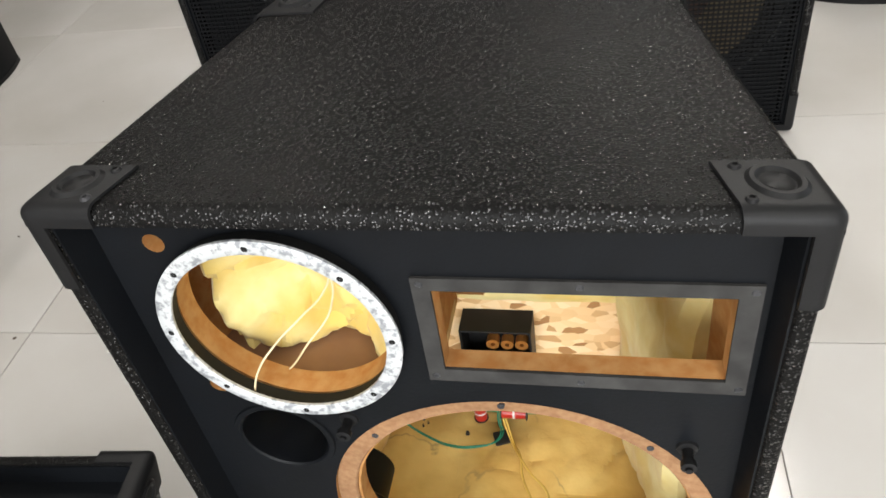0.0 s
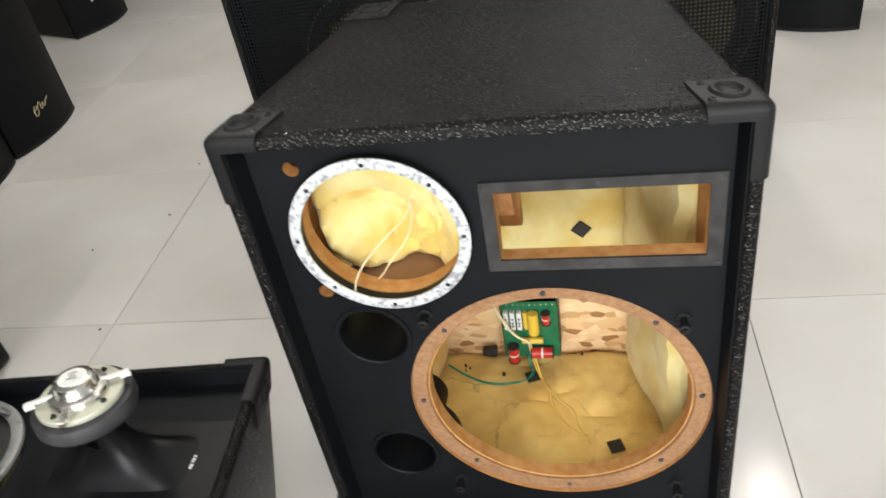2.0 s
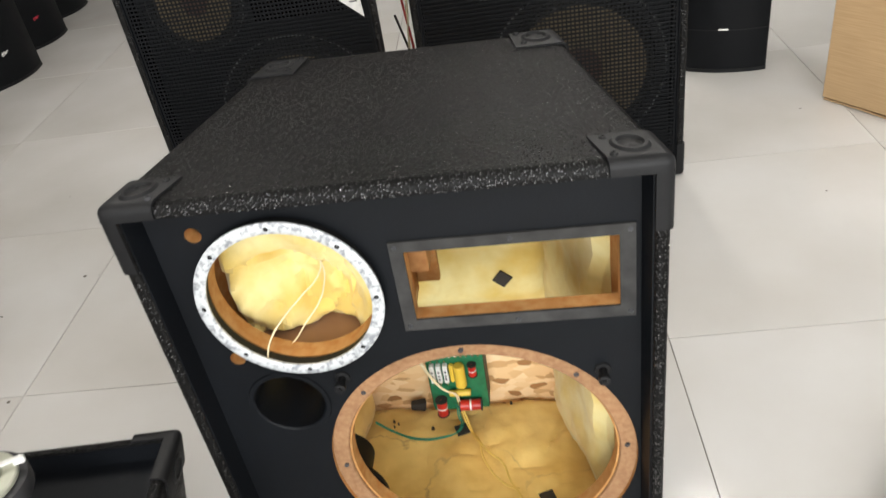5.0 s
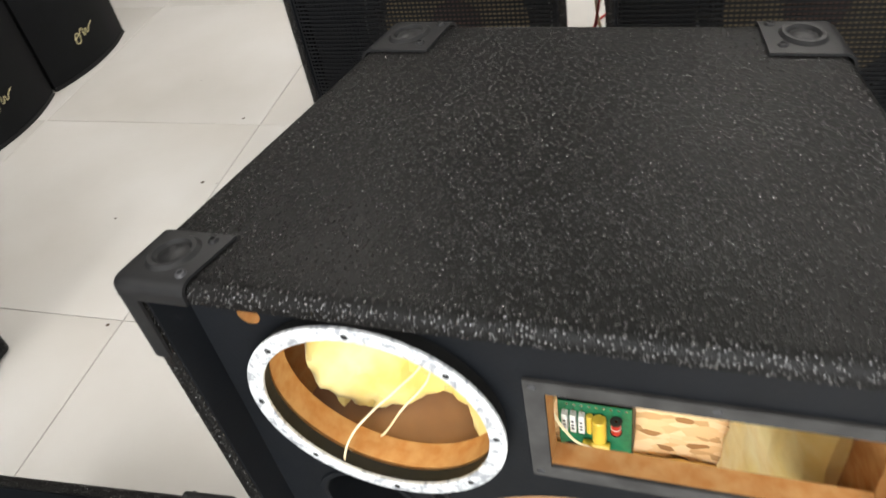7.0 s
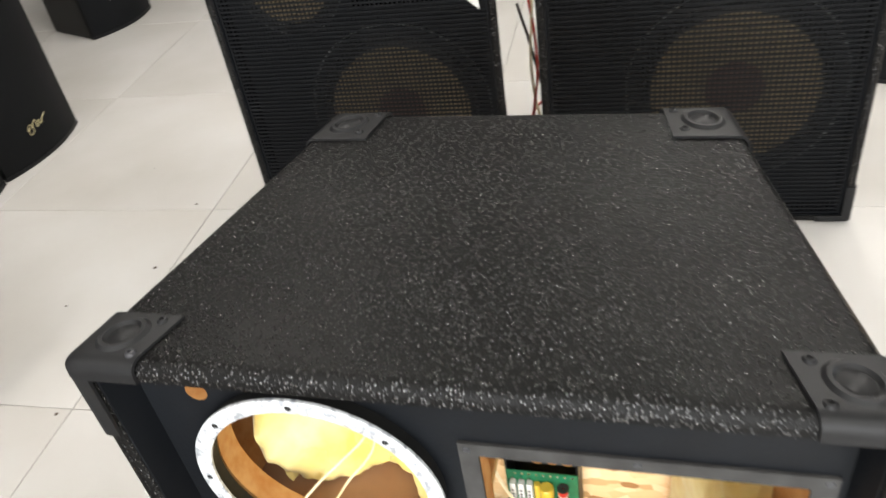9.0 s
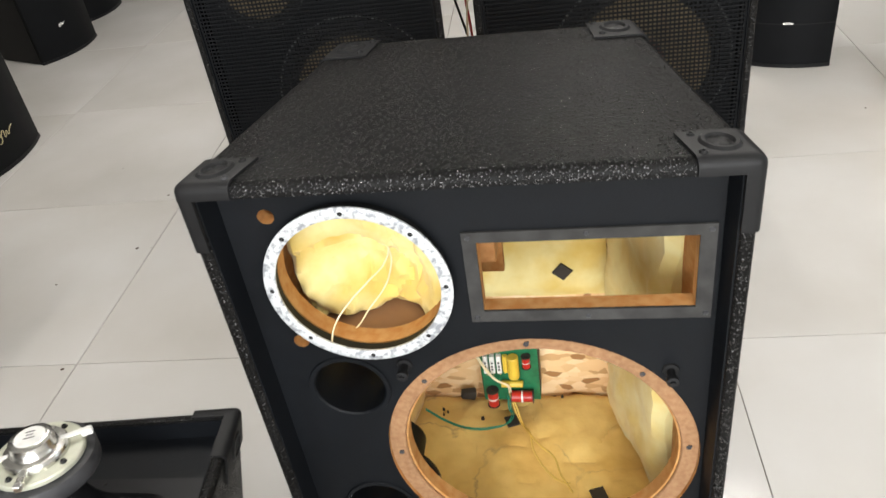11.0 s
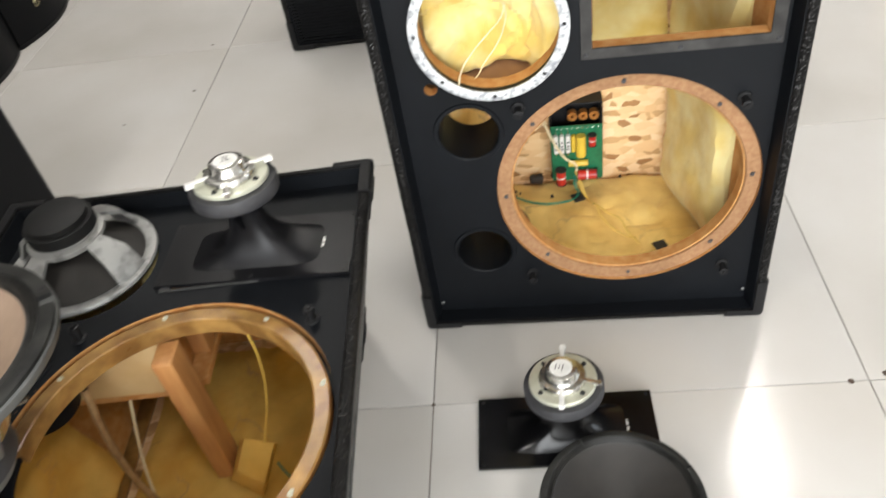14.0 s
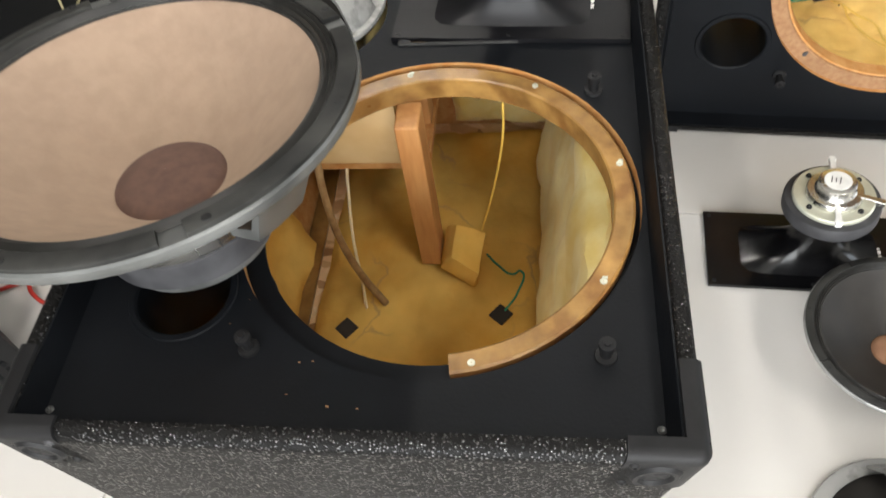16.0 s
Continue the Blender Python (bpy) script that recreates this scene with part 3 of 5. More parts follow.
def open_front(cab, dusty=True, ring_arc=(0, 360)):
    """The bare baffle with its openings, the woofer seat, the horn gasket, ports and pegs."""
    w = HW - TH - TAPER * BAF - 0.001
    horn = rect(0.013, 0.287, 0.620, 0.733) if dusty else rect(0.012, 0.280, 0.605, 0.700)
    holes = [circle(*WOOF, 0.238, 72), circle(*MID, 0.1185, 64), horn] + [circle(x, z, 0.0555, 40) for x, z in PORTS] + [circle(x, z, 0.0115, 16) for x, z in ((-0.255, 0.784), (-0.258, 0.569))]
    bm = plate([rect(-w, w, TH, HGT - TH)] + holes, BAF, BAF + 0.024)
    part("baffle", bm, [BLACK_PAINT, MDF], cab, "matt black wooden baffle with speaker openings")
    a0, a1 = ring_arc
    wood = MDF_DUSTY if dusty else VARNISHED
    c = pose(WOOF[0], BAF + 0.024, WOOF[1]) @ OUT
    if a1 - a0 < 359:
        part("woofer_seat", turned([(0.2125, 0), (0.2375, 0), (0.2375, 0.006), (0.2125, 0.006), (0.2125, 0)], 72, c), BLACK_PAINT, cab)
        part("woofer_ring", turned([(0.207, -0.010), (0.2312, 0.0065), (0.2312, 0.020), (0.2285, 0.022), (0.2095, 0.022), (0.207, 0.020), (0.207, -0.010)], 72, c, a0=a0, a1=a1), wood, cab,
             "brown glue-soaked wooden ring broken off on one side")
    else:
        part("woofer_ring", turned([(0.212, -0.004), (0.2375, -0.004), (0.2375, 0.018), (0.2140, 0.018), (0.212, 0.016), (0.212, -0.004)], 72, c), wood, cab, "bare brown fibreboard ring round the woofer opening")
        part("woofer_lip", turned([(0.2085, -0.014), (0.2118, -0.014), (0.2118, 0.012), (0.2095, 0.012), (0.2085, 0.011), (0.2085, -0.014)], 72, c), MDF, cab)
    for k in range(8):
        a = radians(90 - 45 * k + (2 if dusty else 14))
        x, z = WOOF[0] + 0.2225 * math.cos(a), WOOF[1] + 0.2225 * math.sin(a)
        if not dusty and not (a0 <= math.degrees(a) % 360 <= a1 or a0 <= math.degrees(a) % 360 - 360 <= a1):
            continue
        bm = bmesh.new()
        y = BAF + (0.006 if dusty else 0.002)
        lathe(bm, [(0.0005, 0.0004), (0.0024, 0.0006), (0.0040, 0.0010), (0.0046, -0.001)], 10, pose(x, y, z) @ OUT)
        if k % 3 != 1:
            box(bm, x - 0.0015, x + 0.0045, y - 0.002, y + 0.004, z + 0.003, z + 0.0055)
        part("tee_nut", bm, FERRITE if dusty else BRASSY, cab, smooth=True)
    g = plate([rect(-0.005, 0.307, 0.602, 0.749), horn], BAF - 0.004, BAF - 0.0005)
    hg = part("horn_gasket", g, [GREY_GASKET, GREY_GASKET], cab, "flat grey foam gasket frame")
    for x, z in ((0.003, 0.741), (0.151, 0.742), (0.300, 0.741), (0.003, 0.610), (0.151, 0.609), (0.300, 0.610)):
        part("screw_hole", turned([(0.0005, 0.0008), (0.003, 0.001), (0.004, 0)], 12, pose(x, BAF - 0.004, z) @ OUT), FERRITE, hg)
    for (x, z), ln in zip(PORTS, (0.108, 0.15)):
        tube = turned([(0.0525, -ln), (0.0525, -0.02), (0.0535, 0.0), (0.056, 0.0022), (0.062, 0.0022), (0.0632, 0.0), (0.0555, -0.0005), (0.0552, -ln), (0.0525, -ln)], 48, pose(x, BAF - 0.0008, z) @ OUT)
        part("port_tube", tube, BLACK_PAINT, cab, "black bass port tube", True)
        if ln > 0.14:
            collar = turned([(0.056, -0.040), (0.090, -0.046), (0.096, -0.050), (0.096, -0.058), (0.092, -0.062), (0.056, -0.062)], 48, pose(x, BAF - 0.0008, z) @ OUT)
            part("port_collar", collar, BLACK_PAINT, cab, "black collar round the bass port tube", True)
    pegs(cab)
    for x in (-0.295, 0.295):
        part("baffle_screw", turned([(0.0004, 0.001), (0.0025, 0.0018), (0.0042, 0.0006), (0.0046, 0)], 12, pose(x * 1.05, BAF, 0.045) @ OUT), GREY_IRON, cab, smooth=True)


def interior(cab, mains):
    """Wool, dividers and braces inside an open cabinet."""
    yb = DEP - 0.022
    wb = HW - TH - TAPER * yb
    # the mid-range chamber: a shelf, a divider, a back board
    yc = 0.205

    def side_at(y):
        return HW - TH - TAPER * y - 0.003
    bm = bmesh.new()
    box(bm, -0.30, -0.012, BAF + 0.025, yc, 0.535, 0.550)
    for v in bm.verts:
        if v.co.x < -0.2:
            v.co.x = -side_at(v.co.y)
    bm.normal_update()
    inside_index(bm, lambda f: f.normal.z > 0.5)
    part("chamber_shelf", bm, [PALE_WOOD, SHELF_BROWN], cab, "brown board below the mid-range chamber")
    bm = bmesh.new()
    box(bm, -0.026, -0.012, BAF + 0.025, yc, 0.551, HGT - TH - 0.003)
    part("chamber_divider", bm, MDF, cab)
    bm = bmesh.new()
    box(bm, -side_at(yc), -0.012, yc + 0.001, yc + 0.013, 0.535, HGT - TH - 0.003)
    part("chamber_back", bm, MDF, cab)
    for z0, z1 in ((0.615, 0.655), (0.705, 0.75)):
        bm = bmesh.new()
        box(bm, -0.011, 0.022, 0.15, 0.205, z0, z1, 0.002)
        part("brace_block", bm, ORANGE_WOOD, cab, "reddish softwood block")
    bm = bmesh.new()
    box(bm, -0.010, 0.026, 0.206, 0.222, 0.555, 0.82, 0.002)
    part("brace_strip", bm, MDF, cab)
    if not mains:
        bm = bmesh.new()
        box(bm, -0.004, 0.030, 0.075, yb - 0.026, 0.480, 0.532, 0.003)
        part("brace", bm, ORANGE_WOOD, cab, "orange softwood brace")
    wool("chamber_wool", [(-0.279, 0.172, 0.551), (-0.028, 0.192, 0.551), (-0.028, 0.172, 0.831), (-0.283, 0.135, 0.831)], 0.062, cab, WOOL_PALE, 34, 34, 0.030, 3.0, "pale yellow glass wool")
    wool("chamber_wool", [(-0.050, 0.196, 0.551), (-0.029, 0.064, 0.551), (-0.029, 0.064, 0.830), (-0.050, 0.196, 0.830)], 0.044, cab, WOOL_PALE, 20, 26, 0.026, 5.0, "pale yellow glass wool")
    wool("chamber_wool", [(-0.262, 0.10, 0.829), (-0.03, 0.10, 0.829), (-0.03, 0.19, 0.826), (-0.262, 0.19, 0.826)][::-1], 0.02, cab, WOOL_PALE, 20, 12, 0.014, 8.0, "pale yellow glass wool")
    # back, above and below the bare strip of board
    top0 = 0.335 if mains else 0.03
    if mains:
        wool("back_wool", [(-wb, yb, top0), (wb - 0.03, yb, top0), (wb - 0.03, yb, 0.825), (-wb, yb, 0.825)], 0.022, cab, WOOL_PALE, 24, 30, 0.006, 1.0, "yellow glass wool batt")
    else:
        wool("back_wool", [(-0.178, yb, top0), (wb - 0.030, yb, top0), (wb - 0.022, yb, 0.80), (-0.165, yb, 0.80)], 0.022, cab, WOOL_AMBER, 40, 48, 0.010, 7.0, "amber glass wool batt")
        for x0, x1 in ((-wb + 0.004, -0.186), (wb - 0.026, wb - 0.004)):
            bm = bmesh.new()
            box(bm, x0, x1, yb - 0.010, yb - 0.001, 0.03, 0.80, 0.002)
            part("stained_batten", bm, VARNISHED, cab, "glue-stained brown batten")
        top = HGT - TH - 0.004
        wool("top_wool", [(0.03, 0.075, top), (0.285, 0.075, top), (wb - 0.01, yb - 0.02, top), (0.03, yb - 0.02, top)][::-1], 0.030, cab, WOOL_PALE, 24, 24, 0.012, 11.0, "pale yellow glass wool batt")
        wool("wool_scrap", [(0.030, yb - 0.05, 0.46), (0.085, yb - 0.02, 0.44), (0.095, yb - 0.02, 0.54), (0.035, yb - 0.06, 0.53)], 0.03, cab, WOOL_AMBER, 10, 10, 0.01, 9.0, "loose tuft of amber wool")
    # floor of the cabinet
    wool("bottom_wool", [(-0.30, BAF + 0.03, TH), (0.30, BAF + 0.03, TH), (wb, yb, TH + 0.020), (-wb, yb, TH + 0.020)], 0.03, cab, WOOL if mains else WOOL_AMBER, 60, 46, 0.012, 2.0, "tan-stained yellow glass wool batt")
    # sides
    def side_x(y):
        return HW - TH - TAPER * y
    wool("side_wool", [(side_x(yb) - 0.004, yb - 0.01, 0.05), (side_x(0.15), 0.15, 0.05), (side_x(0.15), 0.15, 0.82), (side_x(yb) - 0.004, yb - 0.01, 0.82)], 0.032, cab, WOOL_PALE, 16, 30, 0.012, 4.0, "pale yellow glass wool batt")
    wool("side_wool", [(-side_x(0.10), 0.10, 0.05), (-side_x(yb) + 0.004, yb - 0.01, 0.05), (-side_x(yb) + 0.004, yb - 0.01, 0.53), (-side_x(0.10), 0.10, 0.53)], 0.032, cab, WOOL if mains else WOOL_AMBER, 16, 24, 0.012, 6.0, "yellow glass wool batt")
    # dark retaining tags
    spots = [((0.111, yb - 0.024, 0.402), 0), ((0.163, 0.166, TH + 0.038), 1), ((-0.004, 0.335, TH + 0.050), 1)] if mains else [((0.132, yb - 0.026, 0.385), 0), ((-0.115, yb - 0.026, 0.355), 0), ((0.075, 0.30, 0.790), 1)]
    for (x, y, z), flat in spots:
        bm = bmesh.new()
        box(bm, -0.014, 0.014, -0.002, 0.002, -0.014, 0.014, 0.001)
        part("wool_tag", bm, FELT_TAG, cab, "dark square retaining tag", m=pose(x, y, z, 90 if flat else 0, 40 if not flat else 0, 20 if flat else 0))


def crossover(cab):
    yb = DEP - 0.022
    cup = bmesh.new()
    for a in ((-0.062, 0.056, 0.373, yb, 0.300, 0.304), (-0.062, -0.058, 0.373, yb, 0.10, 0.300), (0.052, 0.056, 0.373, yb, 0.10, 0.300), (-0.0575, 0.0515, yb - 0.006, yb - 0.001, 0.10, 0.2995)):
        box(cup, *a, 0.001)
    cup = part("terminal_cup", cup, PLASTIC, cab, "black plastic terminal cup")
    x0, x1, z0, z1, y = -0.060, 0.055, 0.096, 0.248, 0.371
    bm = bmesh.new()
    box(bm, x0, x1, y - 0.001, y + 0.001, z0, z1)
    board = part("circuit_board", bm, PCB, cab, "green crossover circuit board with coils and capacitors")
    for k in range(9):
        part("solder_pad", turned([(0.0004, 0.0016), (0.0016, 0.0012), (0.0026, 0)], 8, pose(x0 + 0.014 + 0.0115 * k, y - 0.001, z1 - 0.007) @ OUT), CHROME, board)
    for k in range(3):
        bm = bmesh.new()
        xx = x0 + 0.006 + 0.0135 * k
        box(bm, xx, xx + 0.0095, y - 0.013, y - 0.002, z1 - 0.066, z1 - 0.020, 0.001)
        r = part("power_resistor", bm, WHITE_CER, board, "white ceramic power resistor")
        for q in (0.034, 0.044, 0.052):
            bm = bmesh.new()
            box(bm, xx + 0.0025, xx + 0.0065, y - 0.0134, y - 0.0128, z1 - q - 0.005, z1 - q)
            part("print_bar", bm, FERRITE, r)
        for zz in (z1 - 0.015, z1 - 0.0715):
            bm = bmesh.new()
            box(bm, xx + 0.004, xx + 0.0055, y - 0.007, y - 0.0055, zz - 0.005, zz + 0.005)
            box(bm, xx + 0.004, xx + 0.0055, y - 0.0055, y, zz - 0.001, zz + 0.001)
            part("resistor_leg", bm, CHROME, r)

    def drum(name, x, z, r, h, material, vertical=True):
        m = pose(x, y - r - 0.001, z) if vertical else pose(x, y - r - 0.001, z, 0, 90)
        return part(name, turned([(0.0005, 0), (r * 0.85, 0), (r, r * 0.18), (r, h - r * 0.18), (r * 0.85, h), (0.0005, h)], 20, m), material, board, smooth=True)
    drum("film_capacitor", x0 + 0.066, z1 - 0.076, 0.0115, 0.056, YELLOW_FILM)
    drum("film_capacitor", x0 + 0.050, z1 - 0.066, 0.0055, 0.044, YELLOW_FILM)
    drum("film_capacitor", x0 + 0.038, z0 + 0.053, 0.0075, 0.044, YELLOW_FILM, False)

    def wound_coil(x, z, r, h, vertical=True):
        """A lacquered red winding between two dark end cheeks."""
        m = pose(x, y - r - 0.003, z) if vertical else pose(x, y - r - 0.003, z, 0, 90)
        c = part("coil", turned([(r * 0.35, 0.002), (r * 0.93, 0.002), (r * 0.95, h * 0.5), (r * 0.93, h - 0.002), (r * 0.35, h - 0.002)], 20, m), RED_FILM, board, "red lacquered wire coil", True)
        for a in (0.0, h - 0.002):
            part("end_cheek", turned([(0.002, a), (r * 1.12, a), (r * 1.12, a + 0.002), (0.002, a + 0.002), (0.002, a)], 16, m), FELT_TAG, c)
        band = turned([(r * 0.955, h * 0.46), (r * 1.0, h * 0.47), (r * 1.0, h * 0.53), (r * 0.955, h * 0.54)], 20, m)
        part("tie", band, LABEL_WHITE, c)
    wound_coil(x0 + 0.092, z1 - 0.050, 0.0085, 0.030)
    wound_coil(x0 + 0.019, z0 + 0.000, 0.0115, 0.042)
    wound_coil(x0 + 0.056, z0 + 0.024, 0.0125, 0.046, False)
    for k, r in enumerate((0.011, 0.0105, 0.011)):
        part("terminal_post", turned([(0.004, -0.008), (r, -0.008), (r, 0.008), (0.004, 0.008), (0.004, -0.008)], 18, pose(-0.010 + 0.024 * k, 0.392, 0.262, 90)), COPPER_COIL, cup, "copper terminal post", True)
    z = TH + 0.058
    # twin green lead down to the tag and round to the bass port
    for d in (0.0, 0.004):
        wire("lead", [(-0.012 + d, 0.366, 0.112), (-0.010 + d, 0.352, 0.085), (-0.005 + d, 0.342, z + 0.006), (-0.012 + d, 0.322, z + 0.002 + d * 0.4), (-0.045, 0.305, z + 0.002 + d), (-0.089, 0.302, z + 0.004 + d), (-0.135, 0.315, z + 0.010 + d), (-0.18, 0.33, z + 0.03 + d)], 0.0013, WIRE_GREEN, cab, "thin green wire")
    # two yellow leads run out over the wool
    wire("lead", [(-0.008, 0.362, 0.128), (0.000, 0.350, 0.100), (0.012, 0.330, 0.075), (0.035, 0.285, z + 0.008), (0.055, 0.255, z + 0.010), (0.082, 0.225, z + 0.012), (0.094, 0.190, z + 0.006), (0.108, 0.165, z + 0.004), (0.116, 0.150, z + 0.004)], 0.0018, WIRE_YELLOW, cab, "thin yellow wire")
    wire("lead", [(-0.006, 0.362, 0.130), (0.004, 0.350, 0.104), (0.018, 0.325, 0.072), (0.034, 0.290, z + 0.006), (0.040, 0.255, z + 0.004), (0.052, 0.225, z + 0.005), (0.072, 0.195, z + 0.004), (0.098, 0.175, z + 0.002), (0.112, 0.172, z + 0.002)], 0.0017, WIRE_YELLOW, cab, "thin yellow wire")
    # cream twin lead across the board
    for d in (0.0, 0.0035):
        wire("lead", [(-0.078 + d, 0.352, 0.282), (-0.064 + d, 0.345, 0.245), (-0.048 + d, 0.345, 0.205), (-0.030 + d, 0.346, 0.175), (-0.010 + d, 0.352, 0.155), (-0.006 + d, 0.356, 0.130)], 0.0014, WIRE_CREAM, cab, "cream wire")
    for x, zz, tilt in ((-0.100, 0.074, 80), (-0.048, 0.084, 40)):
        bm = bmesh.new()
        box(bm, -0.016, 0.016, -0.009, 0.009, -0.010, 0.010, 0.004, 2)
        for v in bm.verts:
            v.co.z *= 1.25 if v.co.x > 0 else 0.85
        part("foam_plug", bm, FELT_TAG, cab, "torn black foam plug", True, pose(x, 0.400, zz + 0.008, 0, tilt - 70, 10))
    # burnt and torn spots in the wool
    for x, yy, r in ((-0.065, 0.335, 0.004), (0.098, 0.395, 0.003), (-0.150, 0.36, 0.003), (-0.148, 0.345, 0.002), (-0.140, 0.352, 0.002), (0.03, 0.30, 0.002)):
        part("wool_speck", turned([(0.0004, 0.003), (r * 0.7, 0.0025), (r, -0.004)], 8, pose(x, yy, z + 0.001)), FELT_TAG, cab)


# the open cabinet that stands
main_cab = thing("speaker_cabinet", pose(0, 0.013, 0), "stripped black three-way loudspeaker cabinet standing open on the tiles", "speaker cabinet")
shell(main_cab)
open_front(main_cab)
interior(main_cab, True)
crossover(main_cab)
part("mid_lip", turned([(0.1150, -0.008), (0.1182, -0.008), (0.1182, 0.021), (0.1150, 0.021), (0.1150, -0.008)], 64, pose(MID[0], BAF + 0.024, MID[1]) @ OUT), MDF, main_cab, "raw fibreboard sleeve in the mid-range opening", True)
ring = part("mid_ring", turned([(0.1115, 0.0), (0.1115, 0.003), (0.113, 0.004), (0.1265, 0.004), (0.128, 0.003), (0.128, 0.0), (0.1115, 0.0)], 80, pose(MID[0], 0.021, MID[1]) @ OUT), SCUFFED, main_cab, "scuffed white-painted metal mounting ring", True)
part("ring_gasket", turned([(0.114, -0.0155), (0.114, -0.0005), (0.124, -0.0005), (0.124, -0.0155), (0.114, -0.0155)], 72, pose(MID[0], 0.021, MID[1]) @ OUT), RUBBER, main_cab)
for k in range(8):
    a = radians(45 + 45 * k)
    part("bolt_hole", turned([(0.0004, 0.0006), (0.0028, 0.0006), (0.0034, 0)], 12, pose(MID[0] + 0.119 * math.cos(a), 0.017, MID[1] + 0.119 * math.sin(a)) @ OUT), RUBBER, ring)
wire("lead", [(-0.206, 0.020, 0.571), (-0.207, 0.026, 0.580), (-0.202, 0.039, 0.597), (-0.180, 0.058, 0.622), (-0.153, 0.077, 0.643), (-0.132, 0.105, 0.655), (-0.126, 0.118, 0.672), (-0.136, 0.125, 0.690), (-0.150, 0.135, 0.705)], 0.0013, WIRE_CREAM, main_cab, "loose cream wire")
wire("lead", [(-0.206, 0.020, 0.570), (-0.208, 0.034, 0.574), (-0.200, 0.050, 0.566), (-0.184, 0.065, 0.566), (-0.166, 0.098, 0.578), (-0.144, 0.110, 0.602), (-0.130, 0.112, 0.630), (-0.124, 0.116, 0.665), (-0.138, 0.127, 0.688)], 0.0013, WIRE_CREAM, main_cab, "loose cream wire")

# the open cabinet that lies on its back
K2 = pose(-0.648, -0.850, 0.451, -90, 0, 5.1)
flat_cab = thing("speaker_cabinet", K2, "stripped black loudspeaker cabinet lying on its back on the tiles", "speaker cabinet")
shell(flat_cab)
open_front(flat_cab, False, (-82, 182))
interior(flat_cab, False)


# ---- drivers and horns ----
def cone_driver(name, m, R, label, cone, cap, frame, magnet, gasket=None, windows=4, category="speaker driver"):
    """A cone loudspeaker standing on its magnet: frame, gasket, surround, cone, cap, legs, plates and magnet."""
    d = thing(name, m, label, category)
    k, big = R / 0.228, R > 0.2
    ri = 0.062 if big else 0.046
    S = lambda pts: [(r * k, z * k) for r, z in pts]
    part("frame_rim", turned(S([(0.192, 0.186), (0.216, 0.180), (0.226, 0.182), (0.228, 0.186), (0.228, 0.193), (0.226, 0.1955), (0.203, 0.1955), (0.192, 0.190), (0.192, 0.186)]), 84), frame, d, smooth=True)
    for j in range(4):
        a = 90 * j + 3
        part("gasket", turned(S([(0.2065, 0.195), (0.2065, 0.200), (0.208, 0.2015), (0.2235, 0.2015), (0.2255, 0.200), (0.2255, 0.195), (0.2065, 0.195)]), 24, a0=a, a1=a + (84 if big else 89.2)), gasket or GASKET, d, smooth=True)
    part("surround", turned(S([(0.2075, 0.1965), (0.205, 0.1985), (0.2025, 0.1955), (0.200, 0.1985), (0.1975, 0.1945), (0.195, 0.1975), (0.1925, 0.193), (0.190, 0.194), (0.1875, 0.1915)]), 84), SURROUND, d, smooth=True)
    dip = 0.104 if big else 0.086
    prof = [(0.1885 - (0.1895 - ri) * t, 0.1915 - dip * t ** 0.88) for t in [j / 14 for j in range(15)]]
    part("cone", turned(S(prof + [(r, z - 0.0015) for r, z in prof[::-1]]), 84), cone, d, smooth=True)
    part("dust_cap", turned(S([(0.0005, 0.2095 - dip)] + [(ri * math.sin(radians(a)), 0.1895 - dip + 0.020 * math.cos(radians(a))) for a in range(12, 91, 13)] + [(ri + 0.0005, 0.1890 - dip)]), 48), cap, d, smooth=True)
    step = 360 / windows
    for j in range(windows):
        a = step * j + 20
        part("frame_leg", turned(S([(0.214, 0.184), (0.206, 0.184), (0.170, 0.120), (0.105, 0.082), (0.105, 0.070), (0.178, 0.110), (0.214, 0.184)]), 10, a0=a, a1=a + step * (0.22 if big else 0.33)), frame, d, smooth=True)
    part("top_plate", turned(S([(0.04, 0.086), (0.110, 0.086), (0.112, 0.084), (0.112, 0.070), (0.092, 0.066), (0.092, 0.056), (0.04, 0.056)]), 56), CHROME if frame is GREY_IRON else frame, d, smooth=True)
    part("spider", turned(S([(0.062, 0.1895 - dip), (0.064, 0.0875), (0.075, 0.090), (0.085, 0.086), (0.096, 0.089), (0.106, 0.086)]), 48), FELT_TAG, d, smooth=True)
    part("magnet", turned(S([(0.04, 0.056), (0.098, 0.056), (0.100, 0.054), (0.100, 0.022), (0.098, 0.020), (0.04, 0.020)]), 56), magnet, d, smooth=True)
    part("back_plate", turned(S([(0.0005, 0.0), (0.084, 0.0), (0.088, 0.003), (0.088, 0.020), (0.04, 0.020)]), 56), GREY_IRON if magnet is FERRITE else magnet, d, smooth=True)
    bm = bmesh.new()
    for y in (-0.012, 0.012):
        box(bm, 0.110 * k, 0.140 * k, (y - 0.004) * k, (y + 0.004) * k, 0.082 * k, 0.086 * k)
    part("terminal", bm, CHROME, d)
    for j in range(8):
        a = radians(45 * j + 8)
        part("bolt_hole", turned(S([(0.0005, 0.2022), (0.0042, 0.2022), (0.005, 0.2010)]), 12, pose(0.2185 * k * math.cos(a), 0.2185 * k * math.sin(a), 0)), RUBBER, d)
    return d


